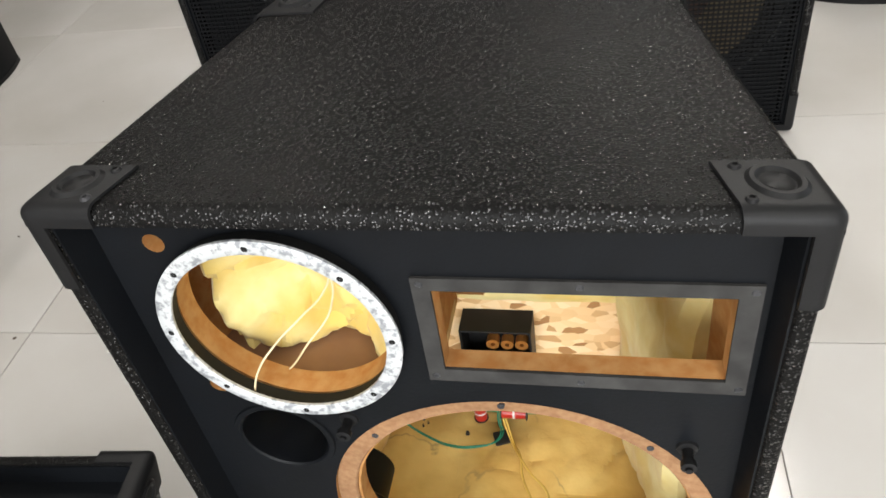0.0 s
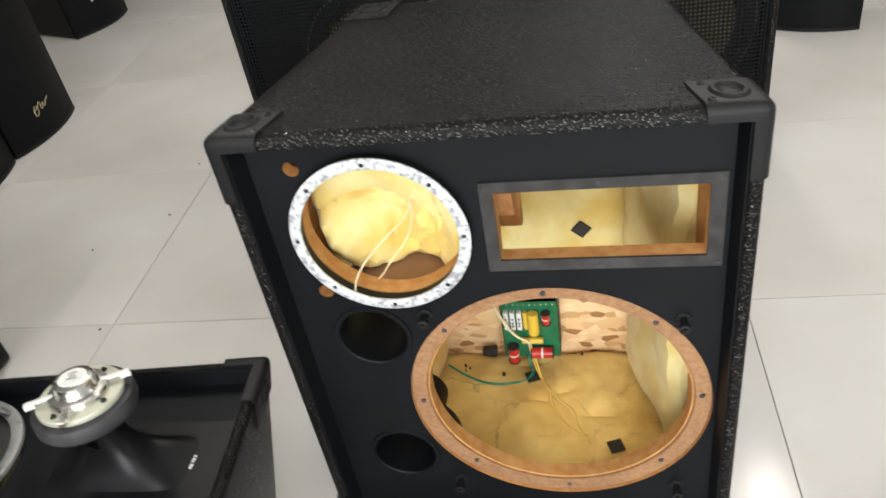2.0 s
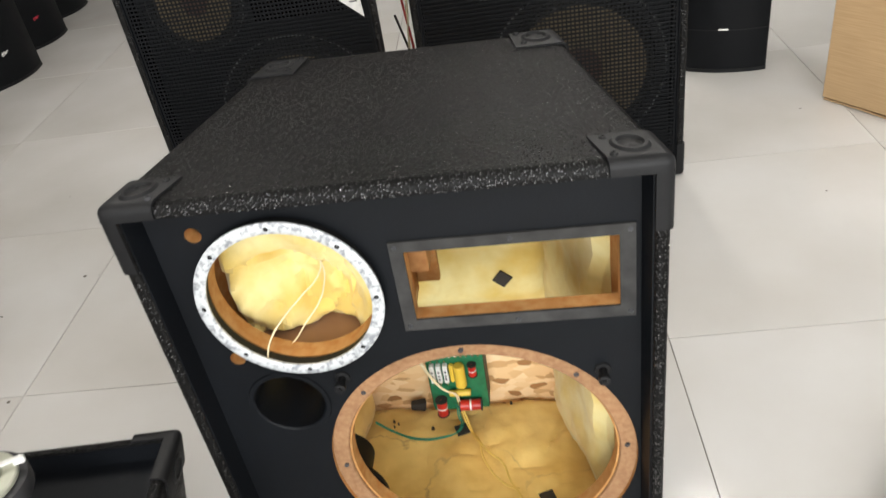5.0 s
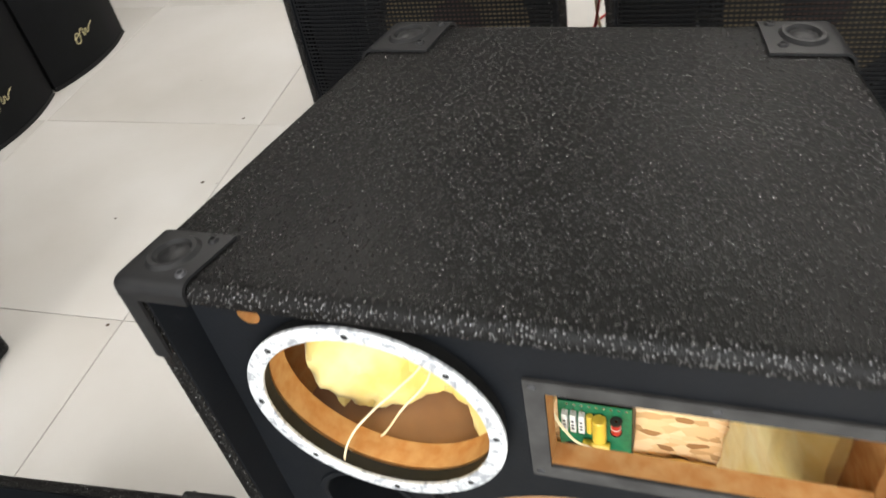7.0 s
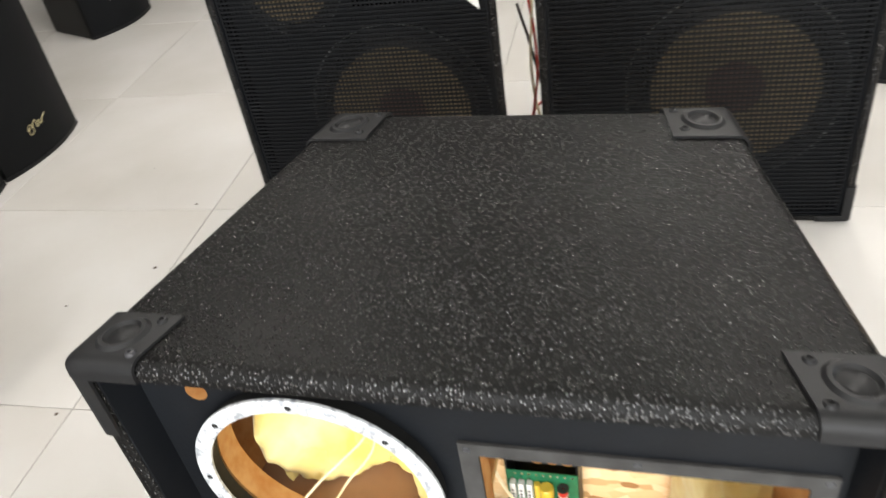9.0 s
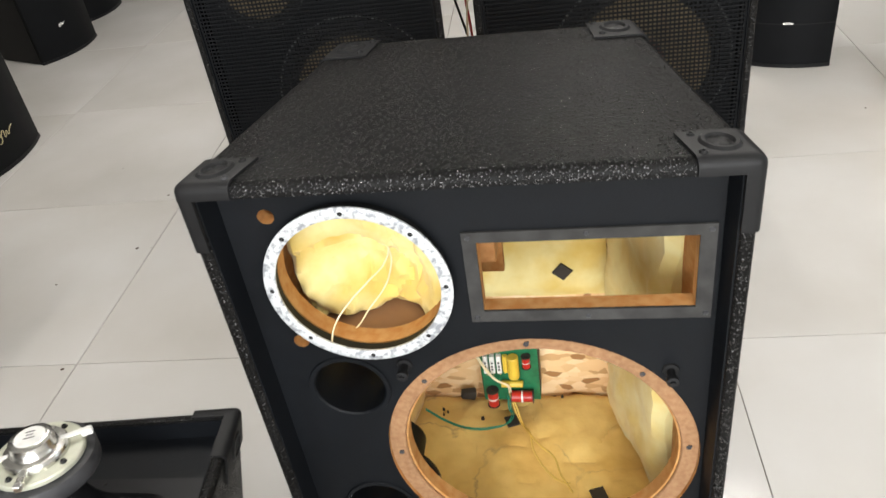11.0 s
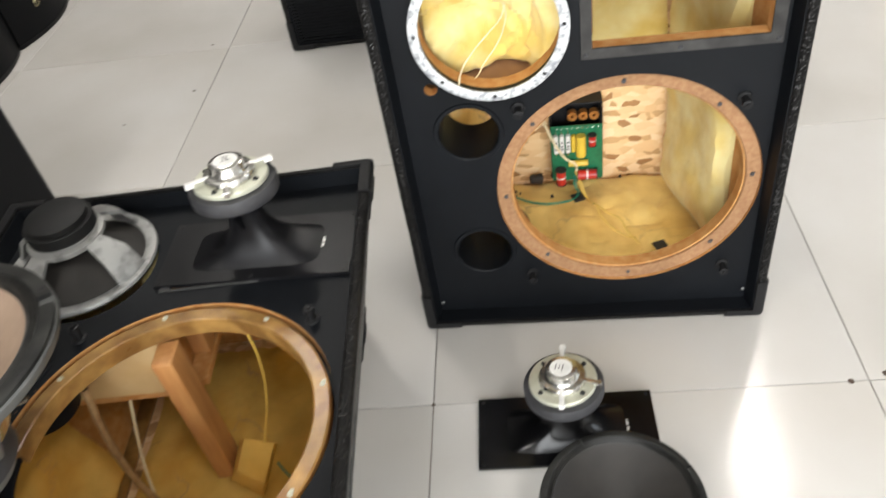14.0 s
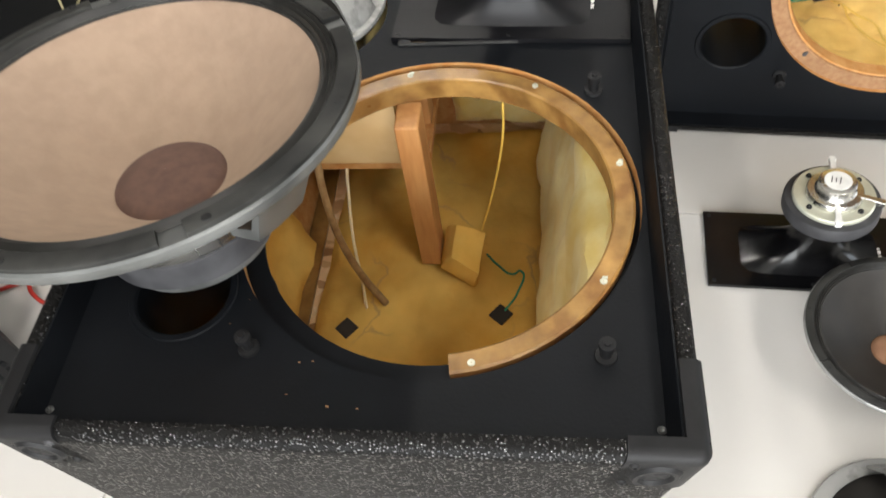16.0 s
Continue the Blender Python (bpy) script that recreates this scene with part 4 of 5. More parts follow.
def horn(m, label, plastic, spin=0.0):
    """A horn lying on its mouth with the compression driver upward."""
    h = thing("horn_driver", m, label, "horn")
    bm = plate([rect(-0.164, 0.164, -0.0765, 0.0765)], 0, 0.007)
    for v in bm.verts:
        v.co = Vector((v.co.x, v.co.z, v.co.y))
    flange = part("flange", bm, [plastic, plastic], h, "flat black plastic mounting flange")
    for x in (-0.155, 0, 0.155):
        for y in (-0.068, 0.068):
            part("screw_hole", turned([(0.0005, 0.0076), (0.0032, 0.0076), (0.004, 0.0068)], 10, pose(x, y, 0)), RUBBER, flange)
    bm = bmesh.new()
    rings, n = [], 40
    zs = [0.0072 + 0.118 * (j / 22) ** 1.25 for j in range(23)]
    for z in zs:
        hx, hy = 0.024 + 0.115 * math.exp(-z / 0.024), 0.022 + 0.037 * math.exp(-z / 0.030)
        p = 2 + 6 * math.exp(-z / 0.03)
        ring = []
        for j in range(n):
            a = 2 * math.pi * j / n
            c, s = math.cos(a), math.sin(a)
            r = (abs(c) ** p + abs(s) ** p) ** (-1 / p)
            ring.append(bm.verts.new((hx * r * c, hy * r * s, z)))
        rings.append(ring)
    for a, b in zip(rings, rings[1:]):
        for j in range(n):
            bm.faces.new((a[j], a[(j + 1) % n], b[(j + 1) % n], b[j]))
    part("bell", bm, plastic, h, smooth=True)
    for s in (-1, 1):
        bm = bmesh.new()
        vs = [(s * 0.02, 0.122), (s * 0.052, 0.118), (s * 0.03, 0.075), (s * 0.02, 0.06)]
        f = [[bm.verts.new((x, y, z)) for y, z in vs] for x in (-0.002, 0.002)]
        bm.faces.new(f[0]), bm.faces.new(f[1])
        for j in range(4):
            bm.faces.new((f[0][j], f[0][(j + 1) % 4], f[1][(j + 1) % 4], f[1][j]))
        part("rib", bm, plastic, h)
    part("throat", turned([(0.018, 0.110), (0.030, 0.110), (0.036, 0.120), (0.036, 0.126), (0.018, 0.126)], 32), plastic, h, smooth=True)
    q = pose(0, -0.004, 0.124, -4, 2, spin)
    magnet = turned([(0.02, 0), (0.064, 0), (0.0685, 0.003), (0.070, 0.006), (0.070, 0.022), (0.068, 0.026), (0.055, 0.028), (0.02, 0.028)], 56, q)
    part("magnet", magnet, FERRITE, h, "dark grey ferrite ring magnet", True)
    part("pole_plate", turned([(0.02, 0.0275), (0.056, 0.0275), (0.059, 0.029), (0.059, 0.034), (0.057, 0.036), (0.02, 0.036)], 48, q), BRASSY, h, "yellowish zinc pole plate", True)
    cap = part("rear_cap", turned([(0.0005, 0.064), (0.024, 0.064), (0.027, 0.062), (0.028, 0.050), (0.030, 0.047), (0.039, 0.046), (0.041, 0.043), (0.041, 0.036), (0.02, 0.036)], 48, q), CHROME, h, "shiny steel rear cap", True)
    part("label", turned([(0.0005, 0.0646), (0.019, 0.0646), (0.0195, 0.0640)], 32, q), LABEL_WHITE, cap, "round white label")
    bm = bmesh.new()
    for j, w in enumerate((0.014, 0.009, 0.012)):
        box(bm, -w / 2, w / 2, 0.006 * (j - 1) - 0.0008, 0.006 * (j - 1) + 0.0006, 0.0648, 0.0651)
    bmesh.ops.transform(bm, matrix=q @ pose(0, 0.003, 0), verts=bm.verts)
    part("print_bar", bm, FERRITE, cap)
    for a in (10, 190, 262):
        bm = bmesh.new()
        box(bm, 0.028, 0.064, -0.0042, 0.0042, 0.044, 0.0468, 0.001)
        box(bm, 0.056, 0.070, -0.0045, 0.0045, 0.038, 0.0465, 0.001)
        box(bm, 0.063, 0.0660, -0.0062, 0.0062, 0.040, 0.0462, 0.001)
        bmesh.ops.transform(bm, matrix=q @ pose(0, 0, 0, 0, 0, a), verts=bm.verts)
        part("terminal", bm, LABEL_WHITE if a < 200 else CHROME, h, smooth=False)
    for a in (55, 140, 235, 320):
        part("screw", turned([(0.0005, 0.038), (0.003, 0.0395), (0.0045, 0.036)], 10, q @ pose(0.048 * math.cos(radians(a)), 0.048 * math.sin(radians(a)), 0)), RUBBER, h)
    bm = bmesh.new()
    for j, w in enumerate((0.003, 0.004, 0.002, 0.004, 0.003)):
        box(bm, 0.1095, 0.1135 + 0.001 * (j % 2), 0.012 - 0.0052 * j - w, 0.012 - 0.0052 * j, 0.0072, 0.0078)
    part("maker_mark", bm, LABEL_WHITE, flange)
    return h


flat_top = 0.451 - BAF
cone_driver("woofer", pose(-0.868, -0.610, flat_top + 0.017, -6.6, 1.7, 35), 0.228, "large woofer with beige paper cone resting on the flat cabinet", PAPER_CONE, DUST_CAP, GREY_IRON, FERRITE)
cone_driver("midrange_driver", pose(-0.872, -0.172, flat_top + 0.1155, 180, 0, 105), 0.130, "cast aluminium midrange driver lying face down on the flat cabinet", DARK_CONE, TAN_CAP, ALU, RUBBER, gasket=RUBBER, windows=4)
horn(pose(-0.556, -0.160, flat_top + 0.001, 0, 0, 2.0), "dusty black horn with shiny compression driver lying on the flat cabinet", DUSTY_PLASTIC, 20)
horn(pose(-0.062, -0.251, 0.001, 0, 0, 2.1), "glossy black horn with shiny compression driver lying on the tiles", GLOSS_PLASTIC, 75)
cone_driver("midrange_driver", pose(0.018, -0.460, 0.001, 0, 0, 25), 0.130, "midrange driver with a dark cone standing face up on the tiles", DARK_CONE, TAN_CAP, ALU, FERRITE)
cone_driver("midrange_driver", pose(0.022, -0.735, 0.117, 180, 0, 40), 0.132, "grey cast-frame midrange driver lying face down on the tiles", DARK_CONE, TAN_CAP, ALU, RUBBER, gasket=RUBBER)

# loose wires in the flat cabinet
wire("lead", [(-0.118, 0.10, 0.47), (-0.118, 0.18, 0.45), (-0.108, 0.26, 0.43), (-0.085, 0.34, 0.415), (-0.055, 0.395, 0.40)], 0.006, WIRE_BROWN, flat_cab, "thick brown glued lead")
wire("lead", [(-0.10, 0.20, 0.52), (-0.10, 0.30, 0.46), (-0.09, 0.38, 0.41), (-0.085, 0.425, 0.36), (-0.088, 0.43, 0.30)], 0.0025, WIRE_CREAM, flat_cab, "cream wire")
wire("lead", [(0.142, 0.07, 0.53), (0.140, 0.14, 0.535), (0.125, 0.24, 0.53), (0.10, 0.33, 0.50)], 0.0019, WIRE_YELLOW, flat_cab, "yellow wire")
wire("lead", [(0.138, 0.396, 0.39), (0.158, 0.388, 0.42), (0.162, 0.385, 0.46), (0.150, 0.388, 0.455), (0.125, 0.392, 0.475), (0.105, 0.396, 0.50)], 0.0018, WIRE_GREEN, flat_cab, "green wire")


# ---- the two cabinets behind, with their grilles on ----
def grille_cab(m, label):
    cab = thing("speaker_cabinet", m, label, "speaker cabinet", "grilled cabinets behind")
    shell(cab, False)
    w = HW - TH - TAPER * BAF - 0.001
    part("baffle", plate([rect(-w, w, TH, HGT - TH)], BAF + 0.02, BAF + 0.04), [BLACK_PAINT, BLACK_PAINT], cab)
    for (x, z), R, nm in ((WOOF, 0.228, "woofer"), (MID, 0.130, "midrange")):
        k = R / 0.228
        c = pose(x, BAF + 0.018, z) @ OUT
        S = lambda pts: [(r * k, q * k) for r, q in pts]
        part(nm + "_rim", turned(S([(0.205, 0), (0.206, 0.006), (0.226, 0.006), (0.228, 0.0)]), 72, c), PLASTIC, cab, smooth=True)
        part(nm + "_trim", turned(S([(0.2275, -0.001), (0.228, 0.007), (0.2325, 0.007), (0.233, -0.001)]), 72, c), GREY_IRON, cab, "thin bright trim ring", True)
        part(nm + "_surround", turned(S([(0.206, 0.003), (0.198, 0.008), (0.190, 0.003), (0.182, 0.009), (0.176, 0.012)]), 64, c), SURROUND, cab, smooth=True)
        part(nm + "_cone", turned(S([(0.177, 0.012), (0.150, 0.009), (0.105, 0.005), (0.06, 0.002)]), 64, c), BEHIND_CONE, cab, "tan paper cone", True)
        part(nm + "_cap", turned(S([(0.0005, 0.016), (0.03, 0.013), (0.05, 0.007), (0.0625, 0.002)]), 40, c), DUST_CAP, cab, smooth=True)
    bm = bmesh.new()
    box(bm, 0.000, 0.294, BAF + 0.012, BAF + 0.018, 0.605, 0.745, 0.002)
    part("horn_mouth", bm, GLOSS_PLASTIC, cab)
    verts, faces = [], []

    def bar(x0, x1, y0, y1, z0, z1):
        b = len(verts)
        verts.extend([(x, y, z) for x in (x0, x1) for y in (y0, y1) for z in (z0, z1)])
        faces.extend([tuple(b + q for q in f) for f in ((0, 1, 3, 2), (4, 6, 7, 5), (0, 4, 5, 1), (2, 3, 7, 6), (0, 2, 6, 4), (1, 5, 7, 3))])
    g = HW - TH - 0.004
    nx, nz = 60, 75
    for j in range(nx + 1):
        x = -g + 2 * g * j / nx
        bar(x - 0.0018, x + 0.0018, 0.0120, 0.0140, TH + 0.003, HGT - TH - 0.003)
    for j in range(nz + 1):
        z = TH + 0.003 + (HGT - 2 * TH - 0.006) * j / nz
        bar(-g, g, 0.0112, 0.0132, z - 0.0024, z + 0.0024)
    me = bpy.data.meshes.new("grille")
    me.from_pydata(verts, [], faces)
    me.materials.append(GRILLE)
    ob = new("grille", me)
    ob.parent = cab
    tagged(ob, "black perforated steel grille")
    bm = bmesh.new()
    for a in ((-g, g, 0.010, 0.016, TH, TH + 0.006), (-g, g, 0.010, 0.016, HGT - TH - 0.006, HGT - TH), (-g, -g + 0.006, 0.010, 0.016, TH, HGT - TH), (g - 0.006, g, 0.010, 0.016, TH, HGT - TH)):
        box(bm, *a)
    part("grille_frame", bm, GRILLE, cab)
    return cab


rear_a = grille_cab(pose(-0.568, 1.350, 0.001, 0, 0, 2.5) @ Matrix.Scale(1.055, 4), "black trapezoid loudspeaker cabinet with square-mesh steel grille, on the tiles")
rear_b = copy_thing(rear_a, pose(0.262, 1.397, 0.001, 0, 0, 2.5) @ Matrix.Scale(1.055, 4))
lab = thing("paper_label", pose(-0.247, 1.374, 0.628, 0, 0, 2.5), "white triangular paper label with red print stuck on a grille", "label")
bm = plate([[(0, 0), (-0.012, 0.225), (-0.245, 0.215)]], -0.0012, 0.0)
part("paper", bm, [LABEL_WHITE, LABEL_WHITE], lab)
bm = bmesh.new()
for x0, x1, z0, z1 in ((-0.058, -0.050, 0.085, 0.100), (-0.048, -0.036, 0.083, 0.102), (-0.034, -0.026, 0.085, 0.100)):
    box(bm, x0, x1, -0.0022, -0.0010, z0, z1)
part("red_mark", bm, LABEL_RED, lab)
bm = bmesh.new()
for j in range(3):
    box(bm, -0.034, -0.012, -0.0022, -0.0010, 0.045 + 0.008 * j, 0.048 + 0.008 * j)
part("print_bar", bm, FERRITE, lab)


# ---- stage speakers at the side and far off ----
def round_front(m, w, dep, bulge, h, label, logo=None, line=None, group="curved stage speakers"):
    """A plastic-fronted stage speaker whose grille bulges forward (towards -y)."""
    sp = thing("stage_speaker", m, label, "speaker", group)
    n = 14
    arc = [(-w / 2 + w * j / n, -bulge * (1 - (2 * j / n - 1) ** 2)) for j in range(n + 1)]

    def prism(pts, z0, z1):
        bm = bmesh.new()
        lo, hi = ([bm.verts.new((x, y, z)) for x, y in pts] for z in (z0, z1))
        bm.faces.new(lo), bm.faces.new(hi)
        for j in range(len(pts)):
            k = (j + 1) % len(pts)
            bm.faces.new((lo[j], lo[k], hi[k], hi[j]))
        return bm
    bm = prism([(-w / 2, 0.012), (w / 2, 0.012), (w / 2 * 0.72, dep), (-w / 2 * 0.72, dep)], 0.0, h)
    bmesh.ops.bevel(bm, geom=[e for e in bm.edges], offset=0.008, segments=2, affect="EDGES")
    part("body", bm, VINYL, sp, smooth=True)
    part("front_grille", prism(arc + [(w / 2, 0.011), (-w / 2, 0.011)], 0.014, h - 0.014), GRILLE, sp, "black curved grille front", True)
    for z0, z1 in ((0.0, 0.0135), (h - 0.0135, h)):
        part("end_trim", prism([(x * 1.004, y - 0.002) for x, y in arc] + [(w / 2, 0.0115), (-w / 2, 0.0115)], z0, z1), PLASTIC, sp)
    if line:
        part("trim_line", prism([(x, y - 0.0015) for x, y in arc] + [(x, y + 0.001) for x, y in arc[::-1]], line, line + 0.004), PLASTIC, sp)
        bm = bmesh.new()
        box(bm, -0.018, 0.018, -bulge - 0.004, -bulge - 0.0005, line + 0.002, line + 0.010, 0.001)
        part("badge", bm, CHROME, sp, "small silver badge")
    if logo:
        z, mt, x = logo
        y = -bulge * (1 - (2 * x / w) ** 2) - 0.003
        k = 1.2 if mt is GOLD_PRINT else 0.5
        pts = [(x - 0.045, y, z + 0.004), (x - 0.030, y, z + 0.018), (x - 0.020, y, z + 0.002), (x - 0.035, y, z - 0.012), (x - 0.042, y, z), (x - 0.018, y, z + 0.012), (x - 0.004, y, z + 0.022),
               (x + 0.000, y, z - 0.002), (x + 0.012, y, z + 0.014), (x + 0.016, y, z), (x + 0.028, y, z + 0.012), (x + 0.046, y, z + 0.022)]
        pts = [(x + (a - x) * k, b, z + (c - z) * k) for a, b, c in pts]
        wire("emblem", pts, 0.0018, mt, sp, "thin gold scribble emblem")
    return sp


SIDE_LABEL = "black stage speaker with curved grille and gold emblem, on the tiles"
for y in (1.785, 1.335, 0.885):
    round_front(pose(-2.095, y, 0.001, 0, 0, 90), 0.435, 0.34, 0.045, 0.72, SIDE_LABEL, (0.12, GOLD_PRINT, -0.02))
round_front(pose(-2.52, 3.05, 0.001, 0, 0, 78), 0.42, 0.34, 0.06, 0.75, "black stage speaker with white emblem, far off on the tiles", (0.16, LABEL_WHITE, -0.05))
round_front(pose(-2.66, 3.65, 0.001, 0, 0, 78), 0.42, 0.34, 0.06, 0.75, "black stage speaker with red emblem, far off on the tiles", (0.16, LABEL_RED, -0.05))
round_front(pose(-2.80, 4.25, 0.001, 0, 0, 78), 0.42, 0.34, 0.06, 0.75, "black stage speaker, far off on the tiles")
round_front(pose(0.935, 2.190, 0.001, 0, 0, -14), 0.32, 0.30, 0.03, 0.70, "slim black speaker with perforated front and silver badge, on the tiles", None, 0.165)

# the cabinet at the side with the zigzag emblem, facing across
side_cab = thing("speaker_cabinet", pose(-1.385, 0.120, 0.001, 0, 0, 90), "big black loudspeaker cabinet with a gold zigzag emblem, on the tiles", "speaker cabinet")
bm = bmesh.new()
box(bm, -0.36, 0.36, 0.012, 0.48, 0, 0.66, 0.014, 3)
part("body", bm, VINYL, side_cab, smooth=True)
bm = bmesh.new()
box(bm, -0.335, 0.335, 0.002, 0.0118, 0.025, 0.635, 0.004, 2)
part("grille_cloth", bm, GRILLE, side_cab, "black grille cloth")

for pts in ([(-0.10, 0.39), (-0.075, 0.47), (-0.055, 0.47), (-0.068, 0.425), (-0.045, 0.43), (-0.05, 0.40), (-0.075, 0.395), (-0.082, 0.37), (-0.05, 0.375), (-0.055, 0.345), (-0.11, 0.335), (-0.10, 0.39)],
            [(-0.04, 0.42), (-0.02, 0.43), (-0.005, 0.375), (0.015, 0.48), (0.035, 0.48), (0.01, 0.33), (-0.015, 0.33), (-0.04, 0.42)]):
    bm = bmesh.new()
    for (xa, za), (xb, zb) in zip(pts, pts[1:]):
        xa, xb, za, zb = xa - 0.070, xb - 0.070, za - 0.055, zb - 0.055
        d = Vector((xb - xa, 0, zb - za))
        n = Vector((-d.z, 0, d.x)).normalized() * 0.0016
        q = [Vector((xa, -0.0006, za)) + n, Vector((xb, -0.0006, zb)) + n, Vector((xb, -0.0006, zb)) - n, Vector((xa, -0.0006, za)) - n]
        f = [[bm.verts.new(p + Vector((0, dy, 0))) for p in q] for dy in (0, 0.003)]
        bm.faces.new(f[0]), bm.faces.new(f[1])
        for j in range(4):
            bm.faces.new((f[0][j], f[0][(j + 1) % 4], f[1][(j + 1) % 4], f[1][j]))
    part("emblem", bm, GOLD_PRINT, side_cab, "gold outlined zigzag emblem")

# ---- loose things on the floor ----
carton = thing("cardboard_box", pose(1.342, 1.637, 0.001, 0, 0, 36), "closed brown cardboard box with a lifted bottom flap, on the tiles", "box")
bm = bmesh.new()
box(bm, 0, 0.46, 0, 0.25, 0.012, 0.42, 0.004, 2)
part("body", bm, CARDBOARD, carton)
bm = bmesh.new()
box(bm, 0.002, 0.458, 0.004, 0.125, 0.004, 0.009)
for v in bm.verts:
    if v.co.y < 0.05:
        v.co.z -= 0.004
part("bottom_flap", bm, CARDBOARD, carton)
bm = bmesh.new()
box(bm, 0.004, 0.456, 0.128, 0.246, 0.002, 0.007)
part("bottom_flap", bm, CARDBOARD, carton)

amp = thing("amplifier", pose(0.700, -0.028, 0.001, 0, 0, -18), "black slotted amplifier case with a carrying handle, on the tiles", "amplifier")
bm = bmesh.new()
box(bm, 0.012, 0.42, -0.16, 0.26, 0.006, 0.100, 0.006, 2)
part("case", bm, PLASTIC, amp, smooth=True)
for j in range(9):
    bm = bmesh.new()
    box(bm, 0.008, 0.013, 0.13 + 0.013 * j, 0.138 + 0.013 * j, 0.02, 0.088, 0.001)
    part("vent_rib", bm, RUBBER, amp)
wire("handle", [(0.014, 0.10, 0.055), (-0.025, 0.10, 0.055), (-0.042, 0.088, 0.055), (-0.042, 0.01, 0.055), (-0.025, 0.0, 0.055), (0.014, 0.0, 0.055)], 0.007, RUBBER, amp, "black carrying handle")

small = thing("equipment_case", pose(-1.500, -0.650, 0.001, 0, 0, -30), "small black equipment case with perforated side beside the flat cabinet", "case")
bm = bmesh.new()
box(bm, -0.138, 0.138, -0.118, 0.118, 0.008, 0.150, 0.008, 2)
part("body", bm, RUBBER, small, smooth=True)
bm = bmesh.new()
box(bm, -0.142, 0.142, -0.122, 0.122, 0.1505, 0.162, 0.004, 2)
part("lid", bm, RUBBER, small, smooth=True)
bm = bmesh.new()
for r in range(6):
    for c in range(12):
        y, z = -0.094 + 0.0165 * c, 0.028 + 0.02 * r
        box(bm, 0.1375, 0.1405, y - 0.003, y + 0.003, z - 0.006, z + 0.006)
part("side_grille", bm, GRILLE, small, "black perforated side grille")
for x in (-0.11, 0.11):
    for y in (-0.09, 0.09):
        part("foot", turned([(0.0005, 0), (0.012, 0), (0.013, 0.008), (0.0005, 0.008)], 14, pose(x, y, 0)), RUBBER, small)
for k, (mt, pts) in enumerate(((WIRE_RED, [(-1.52, -0.50, 0.004), (-1.45, -0.46, 0.006), (-1.38, -0.43, 0.004), (-1.30, -0.42, 0.005), (-1.22, -0.36, 0.004)]),
                               (WIRE_RED, [(-1.49, -0.36, 0.004), (-1.44, -0.42, 0.010), (-1.40, -0.48, 0.012), (-1.30, -0.50, 0.004), (-1.18, -0.47, 0.004)]))):
    tagged(wire("cable", pts, 0.004, mt), "thin red cable lying loose on the tiles", "cable", "red cables")
for mt, pts in ((WIRE_BLACK, [(-0.20, 1.60, 0.55), (-0.17, 1.62, 0.40), (-0.15, 1.66, 0.20), (-0.18, 1.70, 0.006), (-0.10, 1.95, 0.005), (-0.22, 2.2, 0.005)]),
                (WIRE_RED, [(-0.17, 1.58, 0.62), (-0.16, 1.62, 0.38), (-0.19, 1.68, 0.10), (-0.16, 1.75, 0.006), (-0.25, 2.0, 0.005), (-0.12, 2.3, 0.005)]),
                (WIRE_CREAM, [(-0.155, 1.58, 0.60), (-0.18, 1.64, 0.30), (-0.15, 1.72, 0.006), (-0.20, 1.85, 0.005), (-0.12, 2.05, 0.005)])):
    tagged(wire("cable", pts, 0.004, mt), "thin cable hanging between the cabinets down to the tiles", "cable", "hanging cables")

rng = random.Random(7)
bm = bmesh.new()
spots = [(-1.545, 1.665), (1.11, 1.79), (0.98, 0.62), (-1.19, 1.13), (1.02, 1.25), (1.25, 1.05), (0.62, -0.18), (-1.42, 0.95), (0.66, 0.12)]
spots += [(rng.uniform(-2, 2), rng.uniform(-1, 2.6)) for _ in range(14)]
for x, y in spots:
    s = rng.uniform(0.0014, 0.0036)
    box(bm, x - s * rng.uniform(0.6, 1.8), x + s, y - s * 0.7, y + s * 0.6, 0.0002, 0.0002 + s * 0.6, s * 0.2, 1)
for x, y, r in ((0.532, -0.141, 0.007), (0.466, -0.157, 0.006), (-1.238, 1.13, 0.006), (-1.268, 1.452, 0.005), (-1.197, 0.586, 0.005), (-0.319, -0.184, 0.004)):
    bmesh.ops.create_cone(bm, cap_ends=True, segments=14, radius1=r, radius2=r * 0.8, depth=0.0006, matrix=pose(x, y, 0.0005))
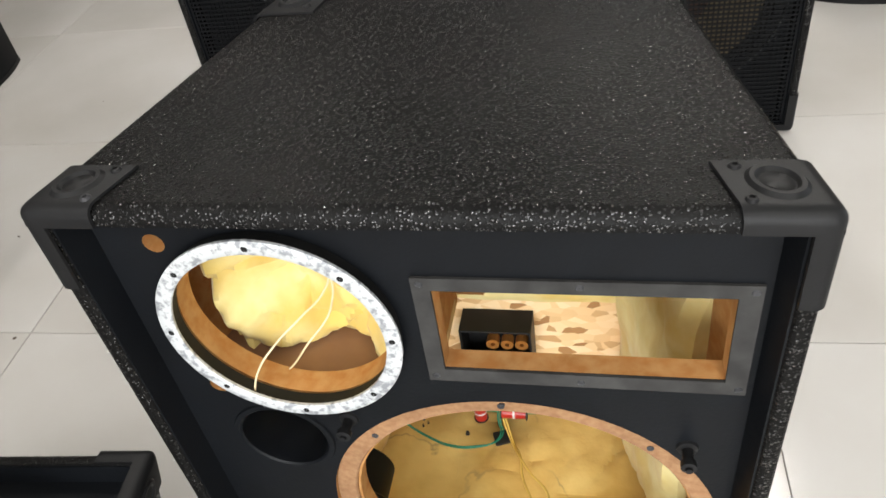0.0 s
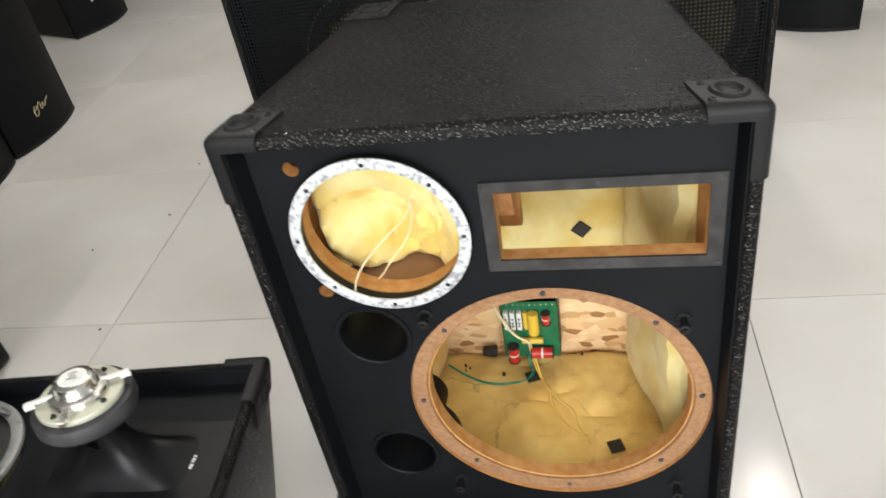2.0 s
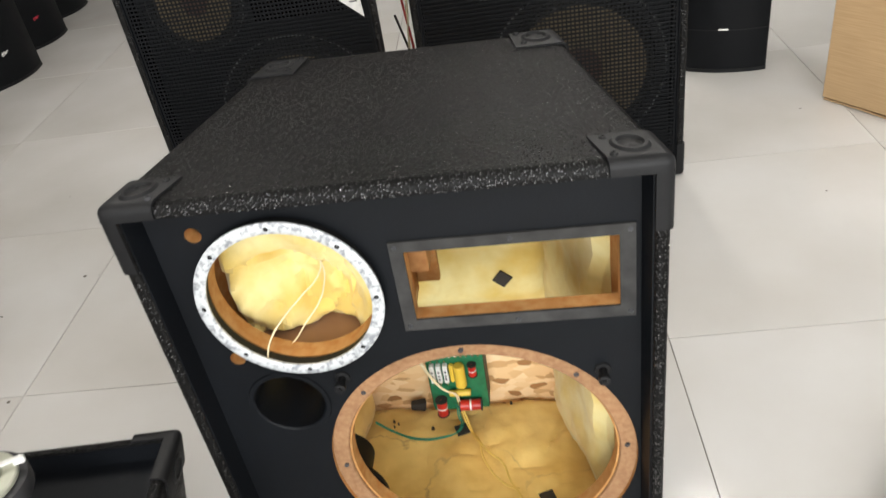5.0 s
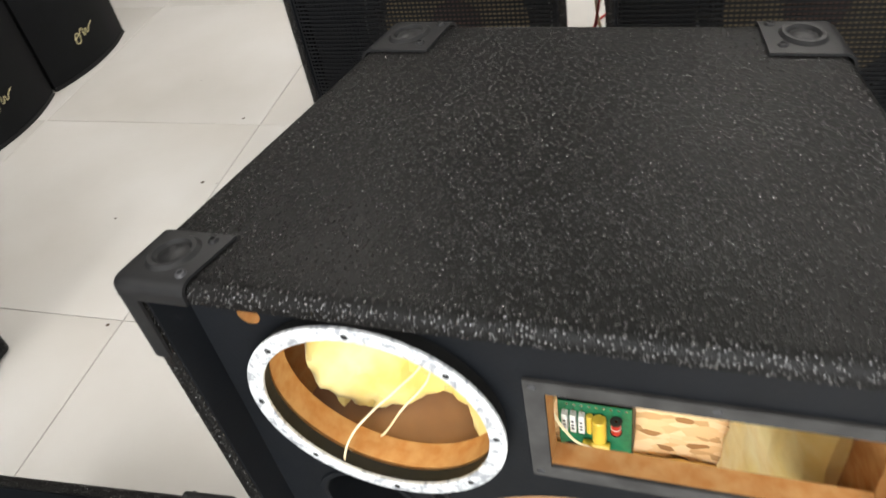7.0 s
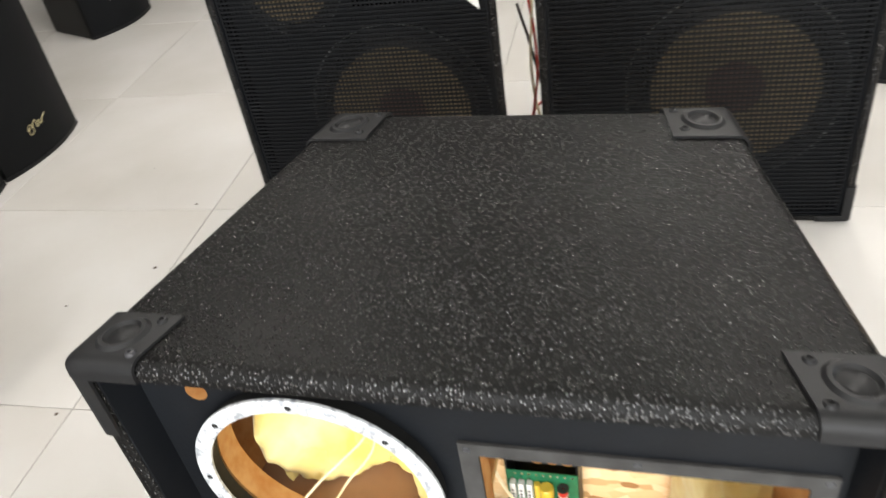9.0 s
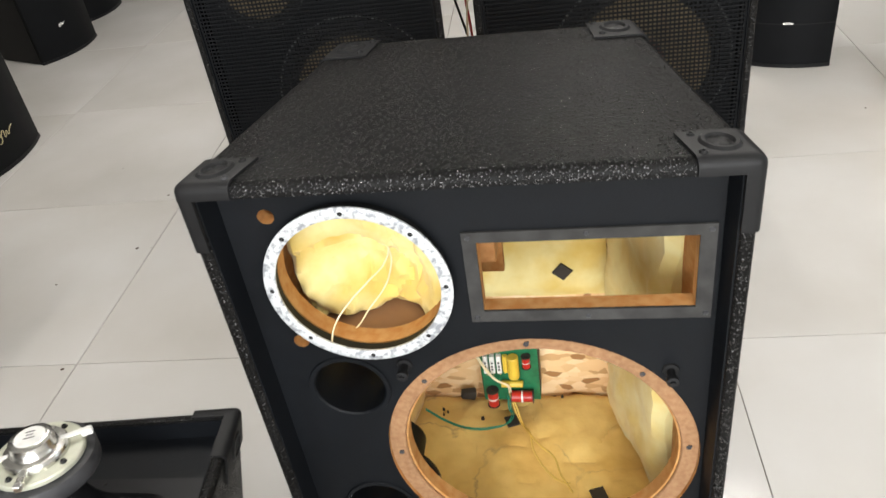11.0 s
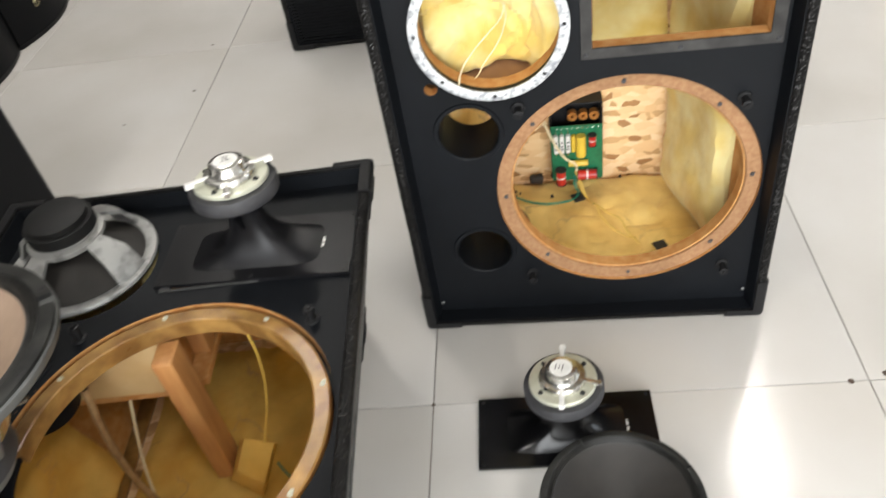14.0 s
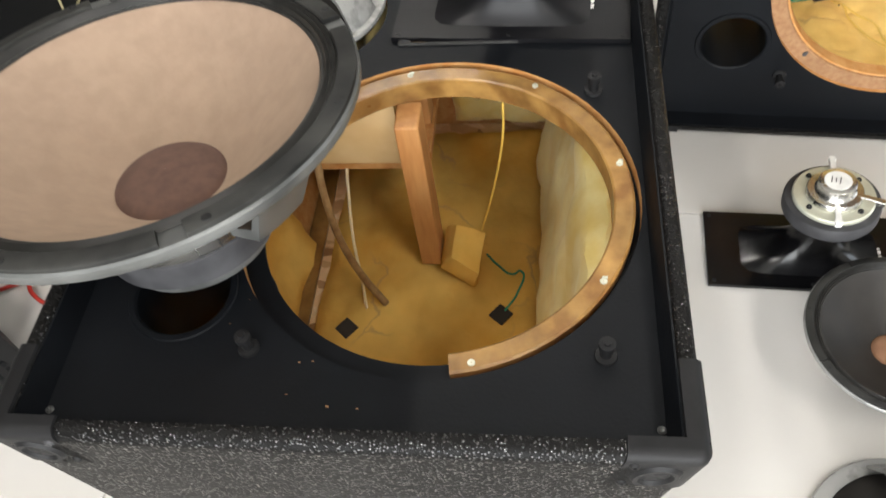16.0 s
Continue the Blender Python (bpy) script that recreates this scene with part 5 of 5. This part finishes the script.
tagged(finish("floor_crumbs", bm, CRUMB), "scattered dark crumbs and dust specks on the tiles", "dirt", kind="stuff")

# wood chips on the flat cabinet and scuffs along the edges
bm = bmesh.new()
for _ in range(22):
    a, r = rng.uniform(2.6, 4.6), rng.uniform(0.225, 0.30)
    x, z = WOOF[0] + r * math.cos(a), WOOF[1] + r * math.sin(a)
    q = rng.uniform(0.0005, 0.0014)
    if min(math.hypot(x - px, z - pz) for px, pz in PORTS) > 0.068 and r > 0.240:
        box(bm, x - q * 1.6, x + q, BAF - q, BAF - 0.0001, z - q, z + q * 0.7, q * 0.2, 1)
chips = part("wood_chips", bm, MDF_DUSTY, flat_cab, "scattered pale wood chips")
tagged(chips, kind="stuff")
for cab in (main_cab,):
    for x, z in ((-0.3442, 0.46), (-0.3438, 0.24), (-0.3445, 0.66), (0.3442, 0.35)):
        bm = bmesh.new()
        box(bm, x * 0.993 - 0.0007, x * 0.993 + 0.0007, 0.0008, 0.0025, z - 0.001, z + 0.001, 0.0003, 1)
        part("scuff", bm, LABEL_WHITE, cab, "tiny white scuff")
# a scratched triangular outline on the side of the flat cabinet
for pa, pb in (((0.10, 0.30), (0.30, 0.36)), ((0.30, 0.36), (0.30, 0.26)), ((0.10, 0.30), (0.30, 0.26)), ((0.14, 0.40), (0.32, 0.42))):
    pts = [(HW - TAPER * y + 0.0003, y, z) for y, z in (pa, pb)]
    wire("scratch", pts, 0.0009, GREY_GASKET, flat_cab, "pale scratch line")

# ---- floor tiles, one by one ----
def tile_mesh():
    bm = bmesh.new()
    box(bm, 0.0010, 0.8170, 0.0010, 0.8170, -0.012, 0, 0)
    es = [e for e in bm.edges if all(v.co.z > -0.001 for v in e.verts)]
    bmesh.ops.bevel(bm, geom=es, offset=0.0008, segments=1, affect="EDGES")
    me = bpy.data.meshes.new("floor_tile")
    bm.to_mesh(me)
    bm.free()
    me.materials.append(TILE)
    return me


tile = tile_mesh()
for i in range(-6, 7):
    for j in range(-6, 8):
        ob = new("floor_tile", tile)
        ob.parent = floor
        ob.location = (0.818 * i, 0.818 * j, 0)
